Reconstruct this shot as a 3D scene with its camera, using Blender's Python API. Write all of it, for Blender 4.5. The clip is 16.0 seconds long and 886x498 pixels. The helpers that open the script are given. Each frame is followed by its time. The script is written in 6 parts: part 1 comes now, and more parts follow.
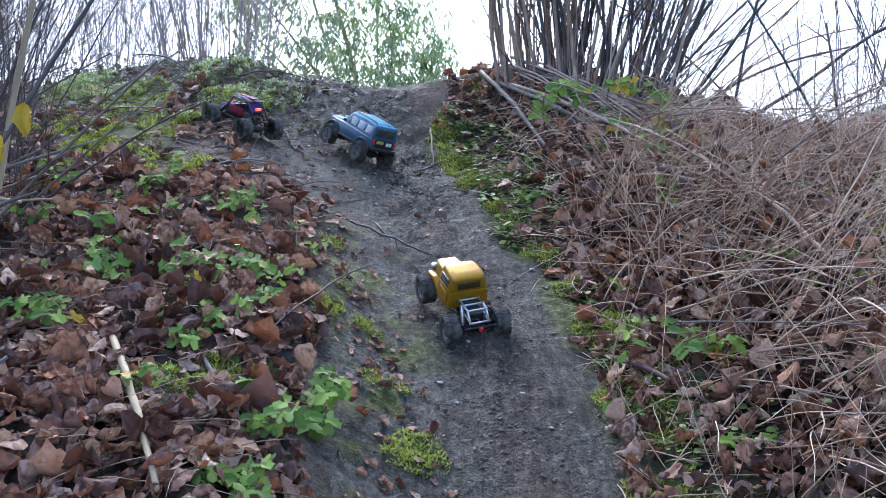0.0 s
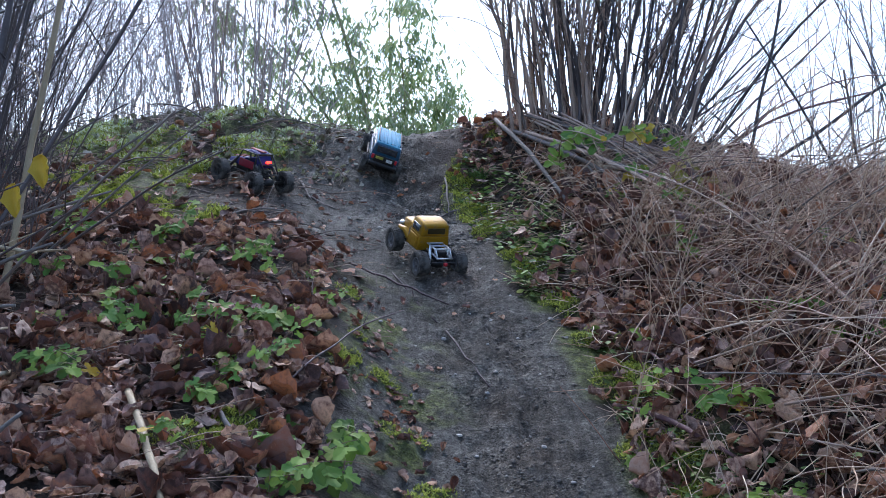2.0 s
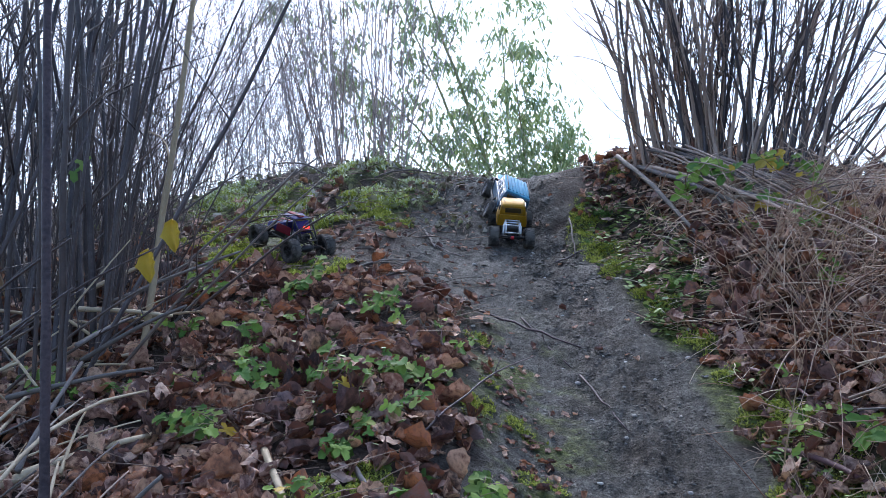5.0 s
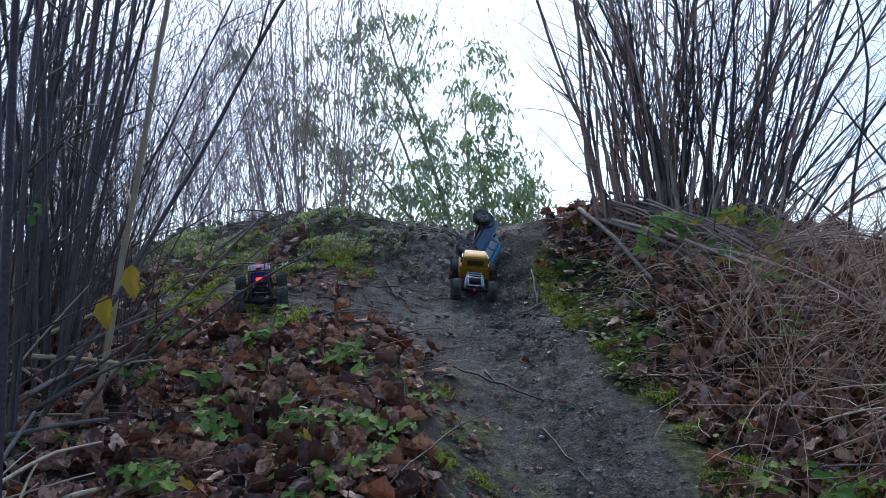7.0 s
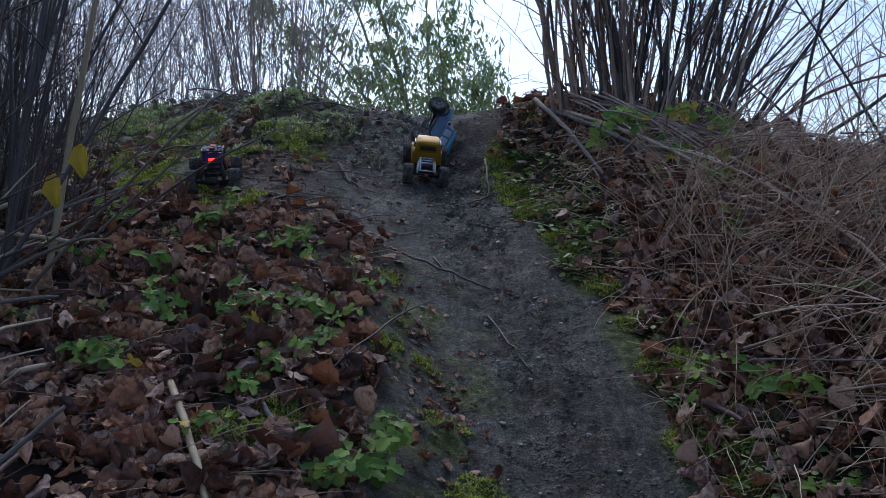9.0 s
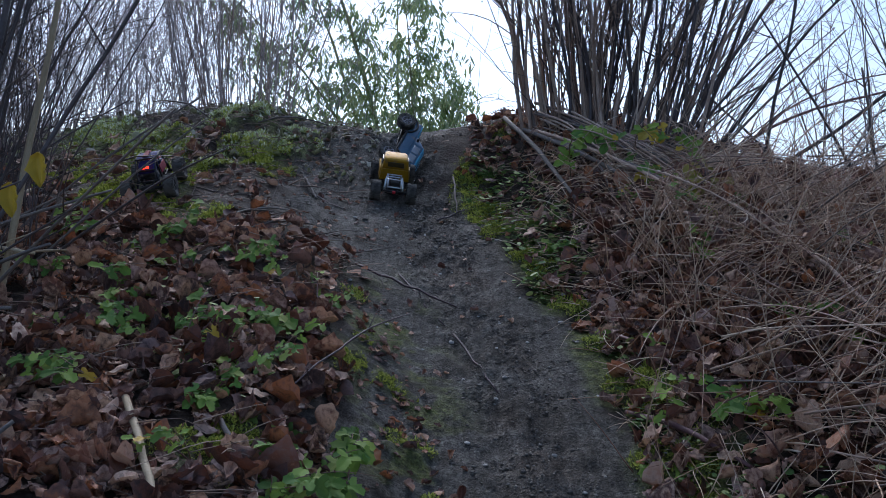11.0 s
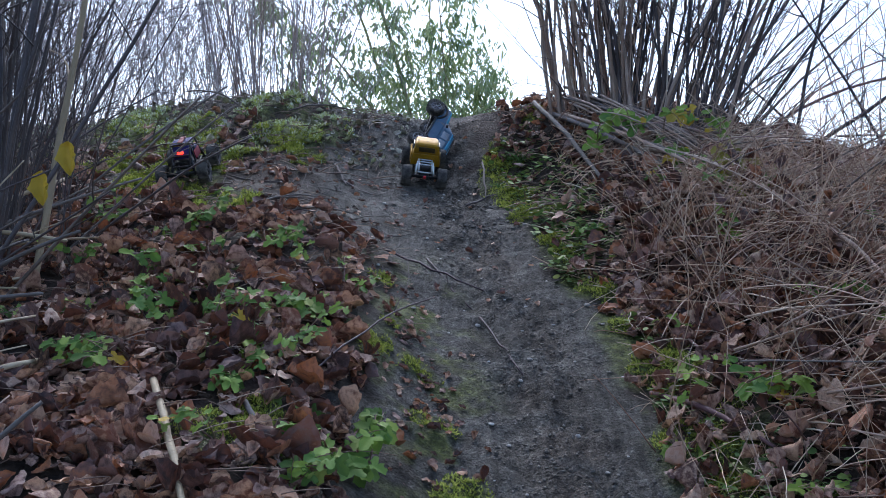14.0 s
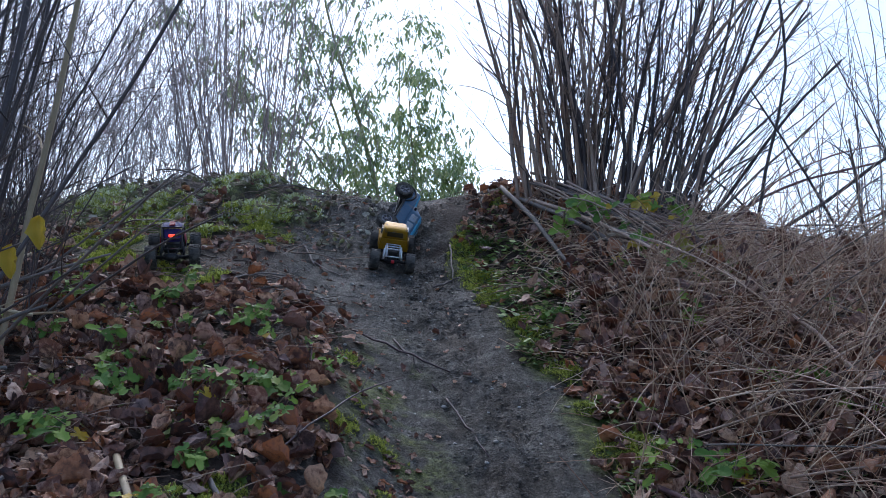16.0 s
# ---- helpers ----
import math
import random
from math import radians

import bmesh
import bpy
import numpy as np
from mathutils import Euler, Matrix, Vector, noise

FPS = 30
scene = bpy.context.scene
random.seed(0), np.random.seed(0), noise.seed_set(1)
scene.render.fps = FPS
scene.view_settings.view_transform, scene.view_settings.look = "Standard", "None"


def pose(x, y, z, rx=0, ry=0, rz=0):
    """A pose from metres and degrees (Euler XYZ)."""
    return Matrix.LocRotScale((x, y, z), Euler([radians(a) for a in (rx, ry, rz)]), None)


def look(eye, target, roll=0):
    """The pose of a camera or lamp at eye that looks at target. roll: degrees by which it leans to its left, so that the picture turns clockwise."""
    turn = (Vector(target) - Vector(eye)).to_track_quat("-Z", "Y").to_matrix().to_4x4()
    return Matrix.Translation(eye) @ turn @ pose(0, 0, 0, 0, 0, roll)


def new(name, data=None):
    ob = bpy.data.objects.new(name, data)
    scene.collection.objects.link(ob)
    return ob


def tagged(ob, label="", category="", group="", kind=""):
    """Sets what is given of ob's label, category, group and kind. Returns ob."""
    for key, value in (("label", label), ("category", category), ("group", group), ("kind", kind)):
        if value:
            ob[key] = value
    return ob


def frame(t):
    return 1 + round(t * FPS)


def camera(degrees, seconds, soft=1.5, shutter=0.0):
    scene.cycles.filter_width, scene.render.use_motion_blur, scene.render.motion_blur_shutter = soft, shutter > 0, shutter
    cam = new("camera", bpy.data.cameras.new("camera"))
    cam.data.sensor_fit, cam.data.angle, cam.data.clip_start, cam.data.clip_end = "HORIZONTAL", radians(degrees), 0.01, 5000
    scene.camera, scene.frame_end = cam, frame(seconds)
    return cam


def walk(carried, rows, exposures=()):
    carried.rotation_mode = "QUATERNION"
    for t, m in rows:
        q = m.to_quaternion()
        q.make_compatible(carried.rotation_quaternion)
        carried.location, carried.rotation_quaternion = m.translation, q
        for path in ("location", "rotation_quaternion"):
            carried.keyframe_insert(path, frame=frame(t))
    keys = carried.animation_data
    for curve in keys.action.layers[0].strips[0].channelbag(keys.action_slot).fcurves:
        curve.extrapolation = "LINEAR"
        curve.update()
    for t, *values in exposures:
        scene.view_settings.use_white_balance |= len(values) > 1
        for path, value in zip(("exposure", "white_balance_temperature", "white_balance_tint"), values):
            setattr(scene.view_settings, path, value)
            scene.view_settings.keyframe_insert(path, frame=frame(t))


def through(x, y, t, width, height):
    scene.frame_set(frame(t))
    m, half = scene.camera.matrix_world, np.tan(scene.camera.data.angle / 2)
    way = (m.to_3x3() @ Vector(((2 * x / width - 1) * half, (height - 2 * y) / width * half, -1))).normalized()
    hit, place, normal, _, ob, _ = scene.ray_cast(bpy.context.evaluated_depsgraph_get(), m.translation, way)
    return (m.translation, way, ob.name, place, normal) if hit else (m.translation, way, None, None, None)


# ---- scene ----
import functools

# seconds, eye x y z, yaw to the left, pitch up, roll
PATH = [
    (0, 0.000, 0.000, 1.500, -0.04, 0.12, 0.86),
    (0.5, -0.006, 0.003, 1.504, -0.36, 1.16, 0.98),
    (1, -0.013, -0.001, 1.509, -0.40, 1.96, 1.05),
    (1.5, -0.018, 0.011, 1.508, 0.06, 2.12, 0.83),
    (2, -0.030, 0.045, 1.517, 0.58, 2.62, 0.70),
    (2.5, -0.040, 0.068, 1.521, 2.02, 2.23, 0.04),
    (3, -0.043, 0.078, 1.521, 4.03, 1.88, -0.87),
    (3.5, -0.038, 0.073, 1.517, 6.85, 0.88, -1.99),
    (4, -0.035, 0.084, 1.520, 8.85, 0.48, -2.51),
    (4.5, -0.036, 0.095, 1.522, 8.28, 2.64, -2.20),
    (5, -0.039, 0.111, 1.526, 7.43, 5.11, -1.96),
    (7.5, -0.080, 0.147, 1.534, 4.47, 7.78, -1.24),
    (8, -0.065, 0.150, 1.509, 3.96, 5.58, -0.98),
    (8.5, -0.054, 0.130, 1.530, 3.33, 2.87, -0.31),
    (9, -0.040, 0.096, 1.549, 2.72, 1.39, 0.20),
    (11.5, -0.035, 0.161, 1.532, 0.87, 2.62, 0.97),
    (12, -0.035, 0.154, 1.526, 1.19, 2.44, 0.84),
    (12.5, -0.024, 0.155, 1.519, 2.38, 1.97, 0.33),
    (13, -0.008, 0.153, 1.508, 3.92, 0.44, -0.06),
    (13.5, 0.011, 0.134, 1.518, 3.66, 0.72, 0.21),
    (14, 0.030, 0.125, 1.521, 3.17, 1.79, 0.46),
    (14.5, 0.040, 0.164, 1.507, 2.60, 2.30, 0.71),
    (15, 0.019, 0.134, 1.507, 2.19, 2.93, 0.90),
    (15.5, 0.018, 0.109, 1.509, 1.73, 4.99, 1.10),
    (16, 0.015, 0.091, 1.505, 1.28, 6.43, 1.26),
]


def carried_pose(x, y, z, yaw, pitch, roll):
    a, b = radians(yaw), radians(pitch)
    ahead = Vector((-math.sin(a) * math.cos(b), math.cos(a) * math.cos(b), math.sin(b)))
    return look((x, y, z), Vector((x, y, z)) + 2 * ahead, roll)


EXPOSURES = [(0.0, 1.75, 5520, 12), (1.0, 1.6, 5520, 12), (3.0, 1.0, 5520, 12), (5.0, 1.25, 5520, 12), (7.5, 0.25, 5520, 12), (8.5, 0.0, 5520, 12), (9.0, 0.05, 5520, 12),
             (12.5, 0.5, 5520, 12), (13.5, 0.75, 5520, 12), (14.0, 0.9, 5520, 12), (14.5, 1.1, 5520, 12), (15.5, 0.85, 5520, 12), (16.0, 0.6, 5520, 12)]
cam = camera(46.0, 16.0, soft=0.85, shutter=0.0)
walk(cam, [(t, carried_pose(*row)) for t, *row in PATH], EXPOSURES)

# ---------------------------------------------------------------- sky and sun
SUN_UP, SUN_ROUND = radians(48), radians(-16)
world = bpy.data.worlds.new("sky")
scene.world = world
world.use_nodes = True
wn, wl = world.node_tree.nodes, world.node_tree.links
sky = wn.new("ShaderNodeTexSky")
sky.sky_type, sky.sun_disc = "NISHITA", False
sky.sun_elevation, sky.sun_rotation = SUN_UP, SUN_ROUND
sky.air_density, sky.dust_density, sky.ozone_density = 1.0, 2.2, 1.5
grey = wn.new("ShaderNodeHueSaturation")
grey.inputs["Saturation"].default_value = 0.9
wl.new(sky.outputs["Color"], grey.inputs["Color"])
wl.new(grey.outputs["Color"], wn["Background"].inputs["Color"])
wn["Background"].inputs["Strength"].default_value = 0.15
sun_data = bpy.data.lights.new("sun", "SUN")
sun_data.energy, sun_data.angle, sun_data.color = 1.6, radians(60), (1.0, 0.95, 0.89)
sun = new("sun", sun_data)
sun.matrix_world = look((0, 0, 30), (-30 * math.sin(SUN_ROUND), -30 * math.cos(SUN_ROUND), 30 - 30 * math.tan(SUN_UP)))


# ---------------------------------------------------------------- ground form
def smooth(a, b, v):
    t = np.clip((v - a) / (b - a), 0, 1)
    return t * t * (3 - 2 * t)


def curve(v, pts):
    xs, ys = zip(*pts)
    v = np.asarray(v, float)
    return sum(np.interp(v + o, xs, ys) for o in (-0.16, -0.08, 0, 0.08, 0.16)) / 5


def track_x(y):
    return curve(y, [(0, 0.6), (2, 0.45), (3.4, 0.27), (4.35, 0.12), (5.1, -0.04), (6.5, -0.33), (7.4, -0.58), (9, -0.9), (40, -2)])


def base_height(x, y):
    x, y = np.asarray(x, float), np.asarray(y, float)
    z = curve(y, [(-3, -1.4), (1.5, -1.36), (2.3, -1.2), (3.3, -0.79), (3.95, -0.49), (4.63, -0.18), (5.5, 0.2), (6.5, 0.6),
                  (7.0, 0.93), (7.35, 1.13), (7.7, 1.2), (9, 1.2), (40, 0.8), (400, 0.8)])
    u = x - track_x(y)
    z = z + smooth(-0.22, -1.1, u) * curve(y, [(0, 0.1), (1.5, 0.3), (2.2, 0.52), (2.9, 0.48), (4.3, 0.36), (5.5, 0.26), (7, 0.17), (7.6, 0.14), (9, 0.1), (12, 0)])
    z = z + smooth(0.35, 1.3, u) * curve(y, [(0, 0.0), (1.5, 0.2), (2.5, 0.3), (3.5, 0.3), (5, 0.3), (6.5, 0.2), (7.6, 0), (9, 0)])
    z = z - smooth(1.2, 2.8, x) * smooth(6, 7.4, y) * 0.38 + smooth(2.5, 3.4, x) * smooth(6.6, 7.5, y) * 0.34

    def mound(cx, cy, sx, sy):
        return np.exp(-(((x - cx) / sx) ** 2) - ((y - cy) / sy) ** 2)

    z = z + 0.04 * mound(-1.45, 7.45, 0.7, 0.5) - 0.16 * smooth(-1.9, -3.0, x) * smooth(5.5, 7, y)
    z = z + 0.17 * mound(0.42, 7.45, 0.45, 0.6) + 0.08 * mound(1.0, 7.3, 0.4, 0.5)
    return z + 1.5


# ---------------------------------------------------------------- materials
def material(name, colours, scale=20.0, rough=0.7, bump=0.25, metal=0.0, vary="", spread=0.35, coat=0.0, dirt=0.0, spec=0.4, through=0.0):
    """Colours run along a coarse and a fine noise; vary: island or object picks a colour for each piece."""
    m = bpy.data.materials.new(name)
    m.use_nodes = True
    n, l = m.node_tree.nodes, m.node_tree.links
    b = n["Principled BSDF"]
    co = n.new("ShaderNodeTexCoord")
    coarse, fine = n.new("ShaderNodeTexNoise"), n.new("ShaderNodeTexNoise")
    coarse.inputs["Scale"].default_value, fine.inputs["Scale"].default_value = scale, scale * 7
    coarse.inputs["Detail"].default_value = fine.inputs["Detail"].default_value = 4
    for t in (coarse, fine):
        l.new(co.outputs["Object"], t.inputs["Vector"])
    mix = n.new("ShaderNodeMath")
    mix.operation = "MULTIPLY_ADD"
    l.new(fine.outputs["Fac"], mix.inputs[0])
    mix.inputs[1].default_value = 0.45
    ramp = n.new("ShaderNodeValToRGB")
    while len(ramp.color_ramp.elements) < len(colours):
        ramp.color_ramp.elements.new(0.5)
    lo, hi = (0.0, 1.0) if vary else (0.38, 0.68)
    for k, c in enumerate(colours):
        e = ramp.color_ramp.elements[k]
        e.position, e.color = lo + (hi - lo) * k / max(1, len(colours) - 1), (*c, 1)
    if vary:
        if vary == "island":
            r = n.new("ShaderNodeNewGeometry").outputs["Random Per Island"]
        else:
            r = n.new("ShaderNodeObjectInfo").outputs["Random"]
        shift = n.new("ShaderNodeMath")
        shift.operation = "MULTIPLY_ADD"
        l.new(coarse.outputs["Fac"], shift.inputs[0])
        shift.inputs[1].default_value, shift.inputs[2].default_value = spread, -0.7 * spread
        l.new(shift.outputs[0], mix.inputs[2])
        mix.inputs[1].default_value = 0.3 * spread
        add = n.new("ShaderNodeMath")
        l.new(mix.outputs[0], add.inputs[0])
        l.new(r, add.inputs[1])
        l.new(add.outputs[0], ramp.inputs["Fac"])
    else:
        half = n.new("ShaderNodeMath")
        half.operation = "MULTIPLY"
        half.inputs[1].default_value = 0.55
        l.new(coarse.outputs["Fac"], half.inputs[0])
        l.new(half.outputs[0], mix.inputs[2])
        l.new(mix.outputs[0], ramp.inputs["Fac"])
    colour = ramp.outputs["Color"]
    b.inputs["Roughness"].default_value, b.inputs["Metallic"].default_value = rough, metal
    b.inputs["Specular IOR Level"].default_value, b.inputs["Coat Weight"].default_value = spec, coat
    b.inputs["Coat Roughness"].default_value = 0.12
    if dirt:
        splash = n.new("ShaderNodeTexNoise")
        splash.inputs["Scale"].default_value, splash.inputs["Detail"].default_value = 26, 8
        l.new(co.outputs["Object"], splash.inputs["Vector"])
        cut = n.new("ShaderNodeMapRange")
        cut.inputs["From Min"].default_value, cut.inputs["From Max"].default_value = 0.62 - 0.3 * dirt, 0.72 - 0.2 * dirt
        cut.inputs["To Max"].default_value = 0.75
        l.new(splash.outputs["Fac"], cut.inputs["Value"])
        blend = n.new("ShaderNodeMixRGB")
        blend.inputs["Color2"].default_value = (0.13, 0.12, 0.105, 1)
        l.new(cut.outputs["Result"], blend.inputs["Fac"])
        l.new(colour, blend.inputs["Color1"])
        colour = blend.outputs["Color"]
        rr = n.new("ShaderNodeMapRange")
        rr.inputs["To Min"].default_value, rr.inputs["To Max"].default_value = rough, 0.85
        l.new(cut.outputs["Result"], rr.inputs["Value"])
        l.new(rr.outputs["Result"], b.inputs["Roughness"])
    l.new(colour, b.inputs["Base Color"])
    if bump:
        bp = n.new("ShaderNodeBump")
        bp.inputs["Strength"].default_value, bp.inputs["Distance"].default_value = bump, 0.01
        l.new(fine.outputs["Fac"], bp.inputs["Height"])
        l.new(bp.outputs["Normal"], b.inputs["Normal"])
    if through:
        b.inputs["Transmission Weight"].default_value = 0.0
        tr = n.new("ShaderNodeBsdfTranslucent")
        l.new(colour, tr.inputs["Color"])
        ms = n.new("ShaderNodeMixShader")
        ms.inputs["Fac"].default_value = through
        l.new(b.outputs["BSDF"], ms.inputs[1])
        l.new(tr.outputs["BSDF"], ms.inputs[2])
        l.new(ms.outputs["Shader"], n["Material Output"].inputs["Surface"])
    return m


DEAD = [(0.027, 0.012, 0.010), (0.159, 0.058, 0.033), (0.076, 0.038, 0.032), (0.391, 0.176, 0.091), (0.492, 0.324, 0.233), (0.121, 0.039, 0.024), (0.560, 0.334, 0.203), (0.038, 0.018, 0.016), (0.213, 0.129, 0.109),
        (0.205, 0.081, 0.048), (0.671, 0.458, 0.320), (0.099, 0.044, 0.033), (0.447, 0.295, 0.233), (0.035, 0.016, 0.014), (0.403, 0.157, 0.063), (0.167, 0.087, 0.069), (0.053, 0.026, 0.022)]
leaf_dead = material("dead leaf", DEAD, 45, 0.5, 0.45, vary="island", spread=0.2, spec=0.45, through=0.12)
leaf_dead_single = material("dead leaf, single", DEAD, 3, 0.48, 0.35, vary="object", spread=0.2, spec=0.45, through=0.12)
leaf_scrap = material("frosted leaf scrap", [(0.08, 0.06, 0.04), (0.26, 0.27, 0.14), (0.50, 0.48, 0.40), (0.16, 0.12, 0.09), (0.30, 0.34, 0.14)], 45, 0.7, 0.5, vary="island", spread=0.3, through=0.1)
GREEN = [(0.07, 0.13, 0.03), (0.13, 0.22, 0.05), (0.20, 0.29, 0.07), (0.30, 0.35, 0.09)]
leaf_green = material("bramble leaf", GREEN, 50, 0.6, 0.3, vary="object", spread=0.3, through=0.3, spec=0.2)
leaf_fresh = material("fresh bramble leaf", [(0.08, 0.17, 0.035), (0.16, 0.27, 0.05), (0.26, 0.36, 0.06), (0.11, 0.21, 0.06)], 50, 0.6, 0.3, vary="object", spread=0.3, through=0.3, spec=0.2)
leaf_weed = material("small weed leaf", [(0.07, 0.13, 0.035), (0.13, 0.22, 0.06), (0.21, 0.30, 0.08), (0.31, 0.36, 0.13)], 50, 0.5, 0.3, vary="island", spread=0.3, through=0.2)
leaf_yellow = material("yellow leaf", [(0.42, 0.27, 0.02), (0.55, 0.38, 0.03), (0.36, 0.28, 0.04)], 40, 0.5, 0.3, vary="object", spread=0.3, through=0.3)
leaf_olive = material("fading hanging leaf", [(0.22, 0.23, 0.04), (0.34, 0.32, 0.05), (0.27, 0.22, 0.05)], 40, 0.55, 0.3, vary="object", through=0.3)
leaf_willow = material("willow leaf", [(0.17, 0.25, 0.10), (0.28, 0.37, 0.16), (0.42, 0.47, 0.22), (0.30, 0.38, 0.24)], 30, 0.5, 0.1, vary="island", spread=0.2, through=0.35)
grass_mat = material("grass blade", [(0.07, 0.15, 0.03), (0.14, 0.24, 0.06)], 40, 0.5, 0.2, vary="island", spread=0.3, through=0.2)
moss_mat = material("moss", [(0.12, 0.16, 0.03), (0.34, 0.39, 0.06), (0.52, 0.54, 0.12), (0.22, 0.27, 0.05)], 9, 0.9, 0.4, vary="island", spread=0.6, through=0.28)
moss_frost = material("frosted moss", [(0.30, 0.37, 0.12), (0.52, 0.58, 0.28), (0.76, 0.80, 0.70), (0.40, 0.46, 0.16)], 7, 0.9, 0.3, vary="island", spread=0.7, through=0.25)
stem_dark = material("dark stalk bark", [(0.032, 0.025, 0.027), (0.10, 0.082, 0.080), (0.060, 0.043, 0.038), (0.19, 0.148, 0.118)], 14, 0.5, 0.4, vary="object", spread=0.5, spec=0.5)
stem_near = material("dark purple-brown bark", [(0.030, 0.020, 0.024), (0.070, 0.046, 0.050), (0.045, 0.028, 0.028)], 14, 0.55, 0.4)
stem_tan = material("dry tan stalk", [(0.20, 0.135, 0.10), (0.42, 0.315, 0.24), (0.28, 0.19, 0.14), (0.56, 0.46, 0.36)], 14, 0.6, 0.4, vary="object", spread=0.5)
stem_pale = material("peeled pale stick", [(0.36, 0.28, 0.17), (0.52, 0.43, 0.29), (0.30, 0.21, 0.12)], 18, 0.6, 0.4, vary="object", spread=0.6)
# Pale stalks behind the crest, lightened further by sky glare in their colour.
stem_haze = material("pale stalk, sky glare in its colour", [(0.34, 0.27, 0.25), (0.50, 0.42, 0.38), (0.40, 0.32, 0.29), (0.58, 0.50, 0.45)], 14, 0.65, 0.4, vary="object", spread=0.5)
stem_grey = material("weathered stick", [(0.10, 0.085, 0.075), (0.19, 0.165, 0.15), (0.14, 0.11, 0.09)], 20, 0.75, 0.5, vary="object", spread=0.5)
twig_dark = material("thin dark twig", [(0.05, 0.045, 0.05), (0.10, 0.08, 0.075), (0.16, 0.12, 0.10)], 20, 0.65, 0.2, vary="island", spread=0.3)
# Back twigs; the glare of the sky behind them is in their colour.
twig_back = material("thin twig, sky glare in its colour", [(0.24, 0.20, 0.19), (0.40, 0.34, 0.32), (0.52, 0.45, 0.41)], 20, 0.7, 0.2, vary="island", spread=0.3)
twig_strewn = material("strewn dry twig", [(0.10, 0.065, 0.05), (0.20, 0.14, 0.105), (0.32, 0.24, 0.18), (0.14, 0.09, 0.07)], 20, 0.7, 0.2, vary="island", spread=0.3)
straw = material("dead bramble cane", [(0.18, 0.088, 0.056), (0.46, 0.31, 0.20), (0.60, 0.46, 0.32), (0.28, 0.15, 0.10), (0.68, 0.57, 0.43), (0.40, 0.28, 0.21)], 20, 0.65, 0.3, vary="island", spread=0.3)
cane_red = material("living bramble cane", [(0.12, 0.06, 0.06), (0.20, 0.11, 0.09), (0.15, 0.12, 0.05)], 20, 0.5, 0.3, vary="object", spread=0.4)
trunk_willow = material("willow bark", [(0.24, 0.23, 0.11), (0.38, 0.36, 0.17), (0.29, 0.26, 0.15)], 12, 0.7, 0.4, vary="object", spread=0.5)
stone = material("pebble", [(0.22, 0.21, 0.19), (0.42, 0.40, 0.37), (0.6, 0.58, 0.54)], 30, 0.7, 0.3, vary="object", spread=0.2)
clod_mat = material("mud clod", [(0.042, 0.036, 0.030), (0.13, 0.12, 0.105), (0.075, 0.066, 0.055), (0.18, 0.17, 0.155)], 30, 0.75, 0.6, vary="island", spread=0.3)

rubber = material("muddy black rubber", [(0.022, 0.021, 0.02), (0.05, 0.046, 0.042)], 30, 0.85, 0.4, dirt=0.85)
black = material("black plastic", [(0.012, 0.012, 0.013), (0.028, 0.028, 0.028)], 20, 0.5, 0.1, dirt=0.15)
alloy = material("silver alloy", [(0.55, 0.56, 0.58), (0.75, 0.76, 0.78)], 20, 0.3, 0.05, metal=0.9)
gunmetal = material("dull grey rim", [(0.16, 0.16, 0.17), (0.30, 0.30, 0.31)], 20, 0.45, 0.05, metal=0.6, dirt=0.3)
gold = material("gold metallic paint", [(0.27, 0.145, 0.006), (0.38, 0.21, 0.010)], 18, 0.38, 0.03, metal=0.3, coat=0.1, dirt=0.16, spec=0.25)
# One blue car paint; sky light and side shade set into two colours.
blue_skylit = material("blue body paint, skylit tone", [(0.07, 0.26, 0.40), (0.11, 0.34, 0.49)], 14, 0.5, 0.03, dirt=0.06, spec=0.12)
blue_shaded = material("blue body paint, shaded tone", [(0.024, 0.075, 0.135), (0.04, 0.11, 0.18)], 14, 0.35, 0.03, coat=0.5, dirt=0.12)
red_paint = material("red body paint", [(0.13, 0.008, 0.018), (0.21, 0.012, 0.024)], 14, 0.6, 0.03, spec=0.15)
blue_panel = material("deep blue panel paint", [(0.02, 0.022, 0.10), (0.04, 0.04, 0.17)], 14, 0.6, 0.03, spec=0.15)
glass_dark = material("smoked window", [(0.02, 0.025, 0.03), (0.035, 0.04, 0.05)], 10, 0.08, 0.0, spec=0.8, coat=1.0)
# Dusty dark side glass; the sky it mirrors is put into its pale colour.
glass_sky = material("window, sky reflection in its colour", [(0.16, 0.20, 0.24), (0.24, 0.29, 0.33)], 10, 0.12, 0.0, spec=0.8, coat=1.0, dirt=0.1)
window_dull = material("dull amber-black window", [(0.035, 0.024, 0.008), (0.06, 0.042, 0.014)], 14, 0.4, 0.0, spec=0.25, dirt=0.2)
plate_yellow = material("yellow plate", [(0.42, 0.40, 0.06), (0.5, 0.47, 0.08)], 20, 0.5, 0.0, dirt=0.2)
plate_white = material("white plate", [(0.6, 0.6, 0.6), (0.7, 0.7, 0.7)], 20, 0.5, 0.0, dirt=0.3)
red_part = material("red anodised part", [(0.45, 0.02, 0.03), (0.55, 0.03, 0.04)], 20, 0.4, 0.0)
glow_red = bpy.data.materials.new("red tail light")
glow_red.use_nodes = True
gb = glow_red.node_tree.nodes["Principled BSDF"]
gb.inputs["Base Color"].default_value = (0.6, 0.01, 0.01, 1)
gb.inputs["Emission Color"].default_value, gb.inputs["Emission Strength"].default_value = (1.0, 0.03, 0.01, 1), 2.6


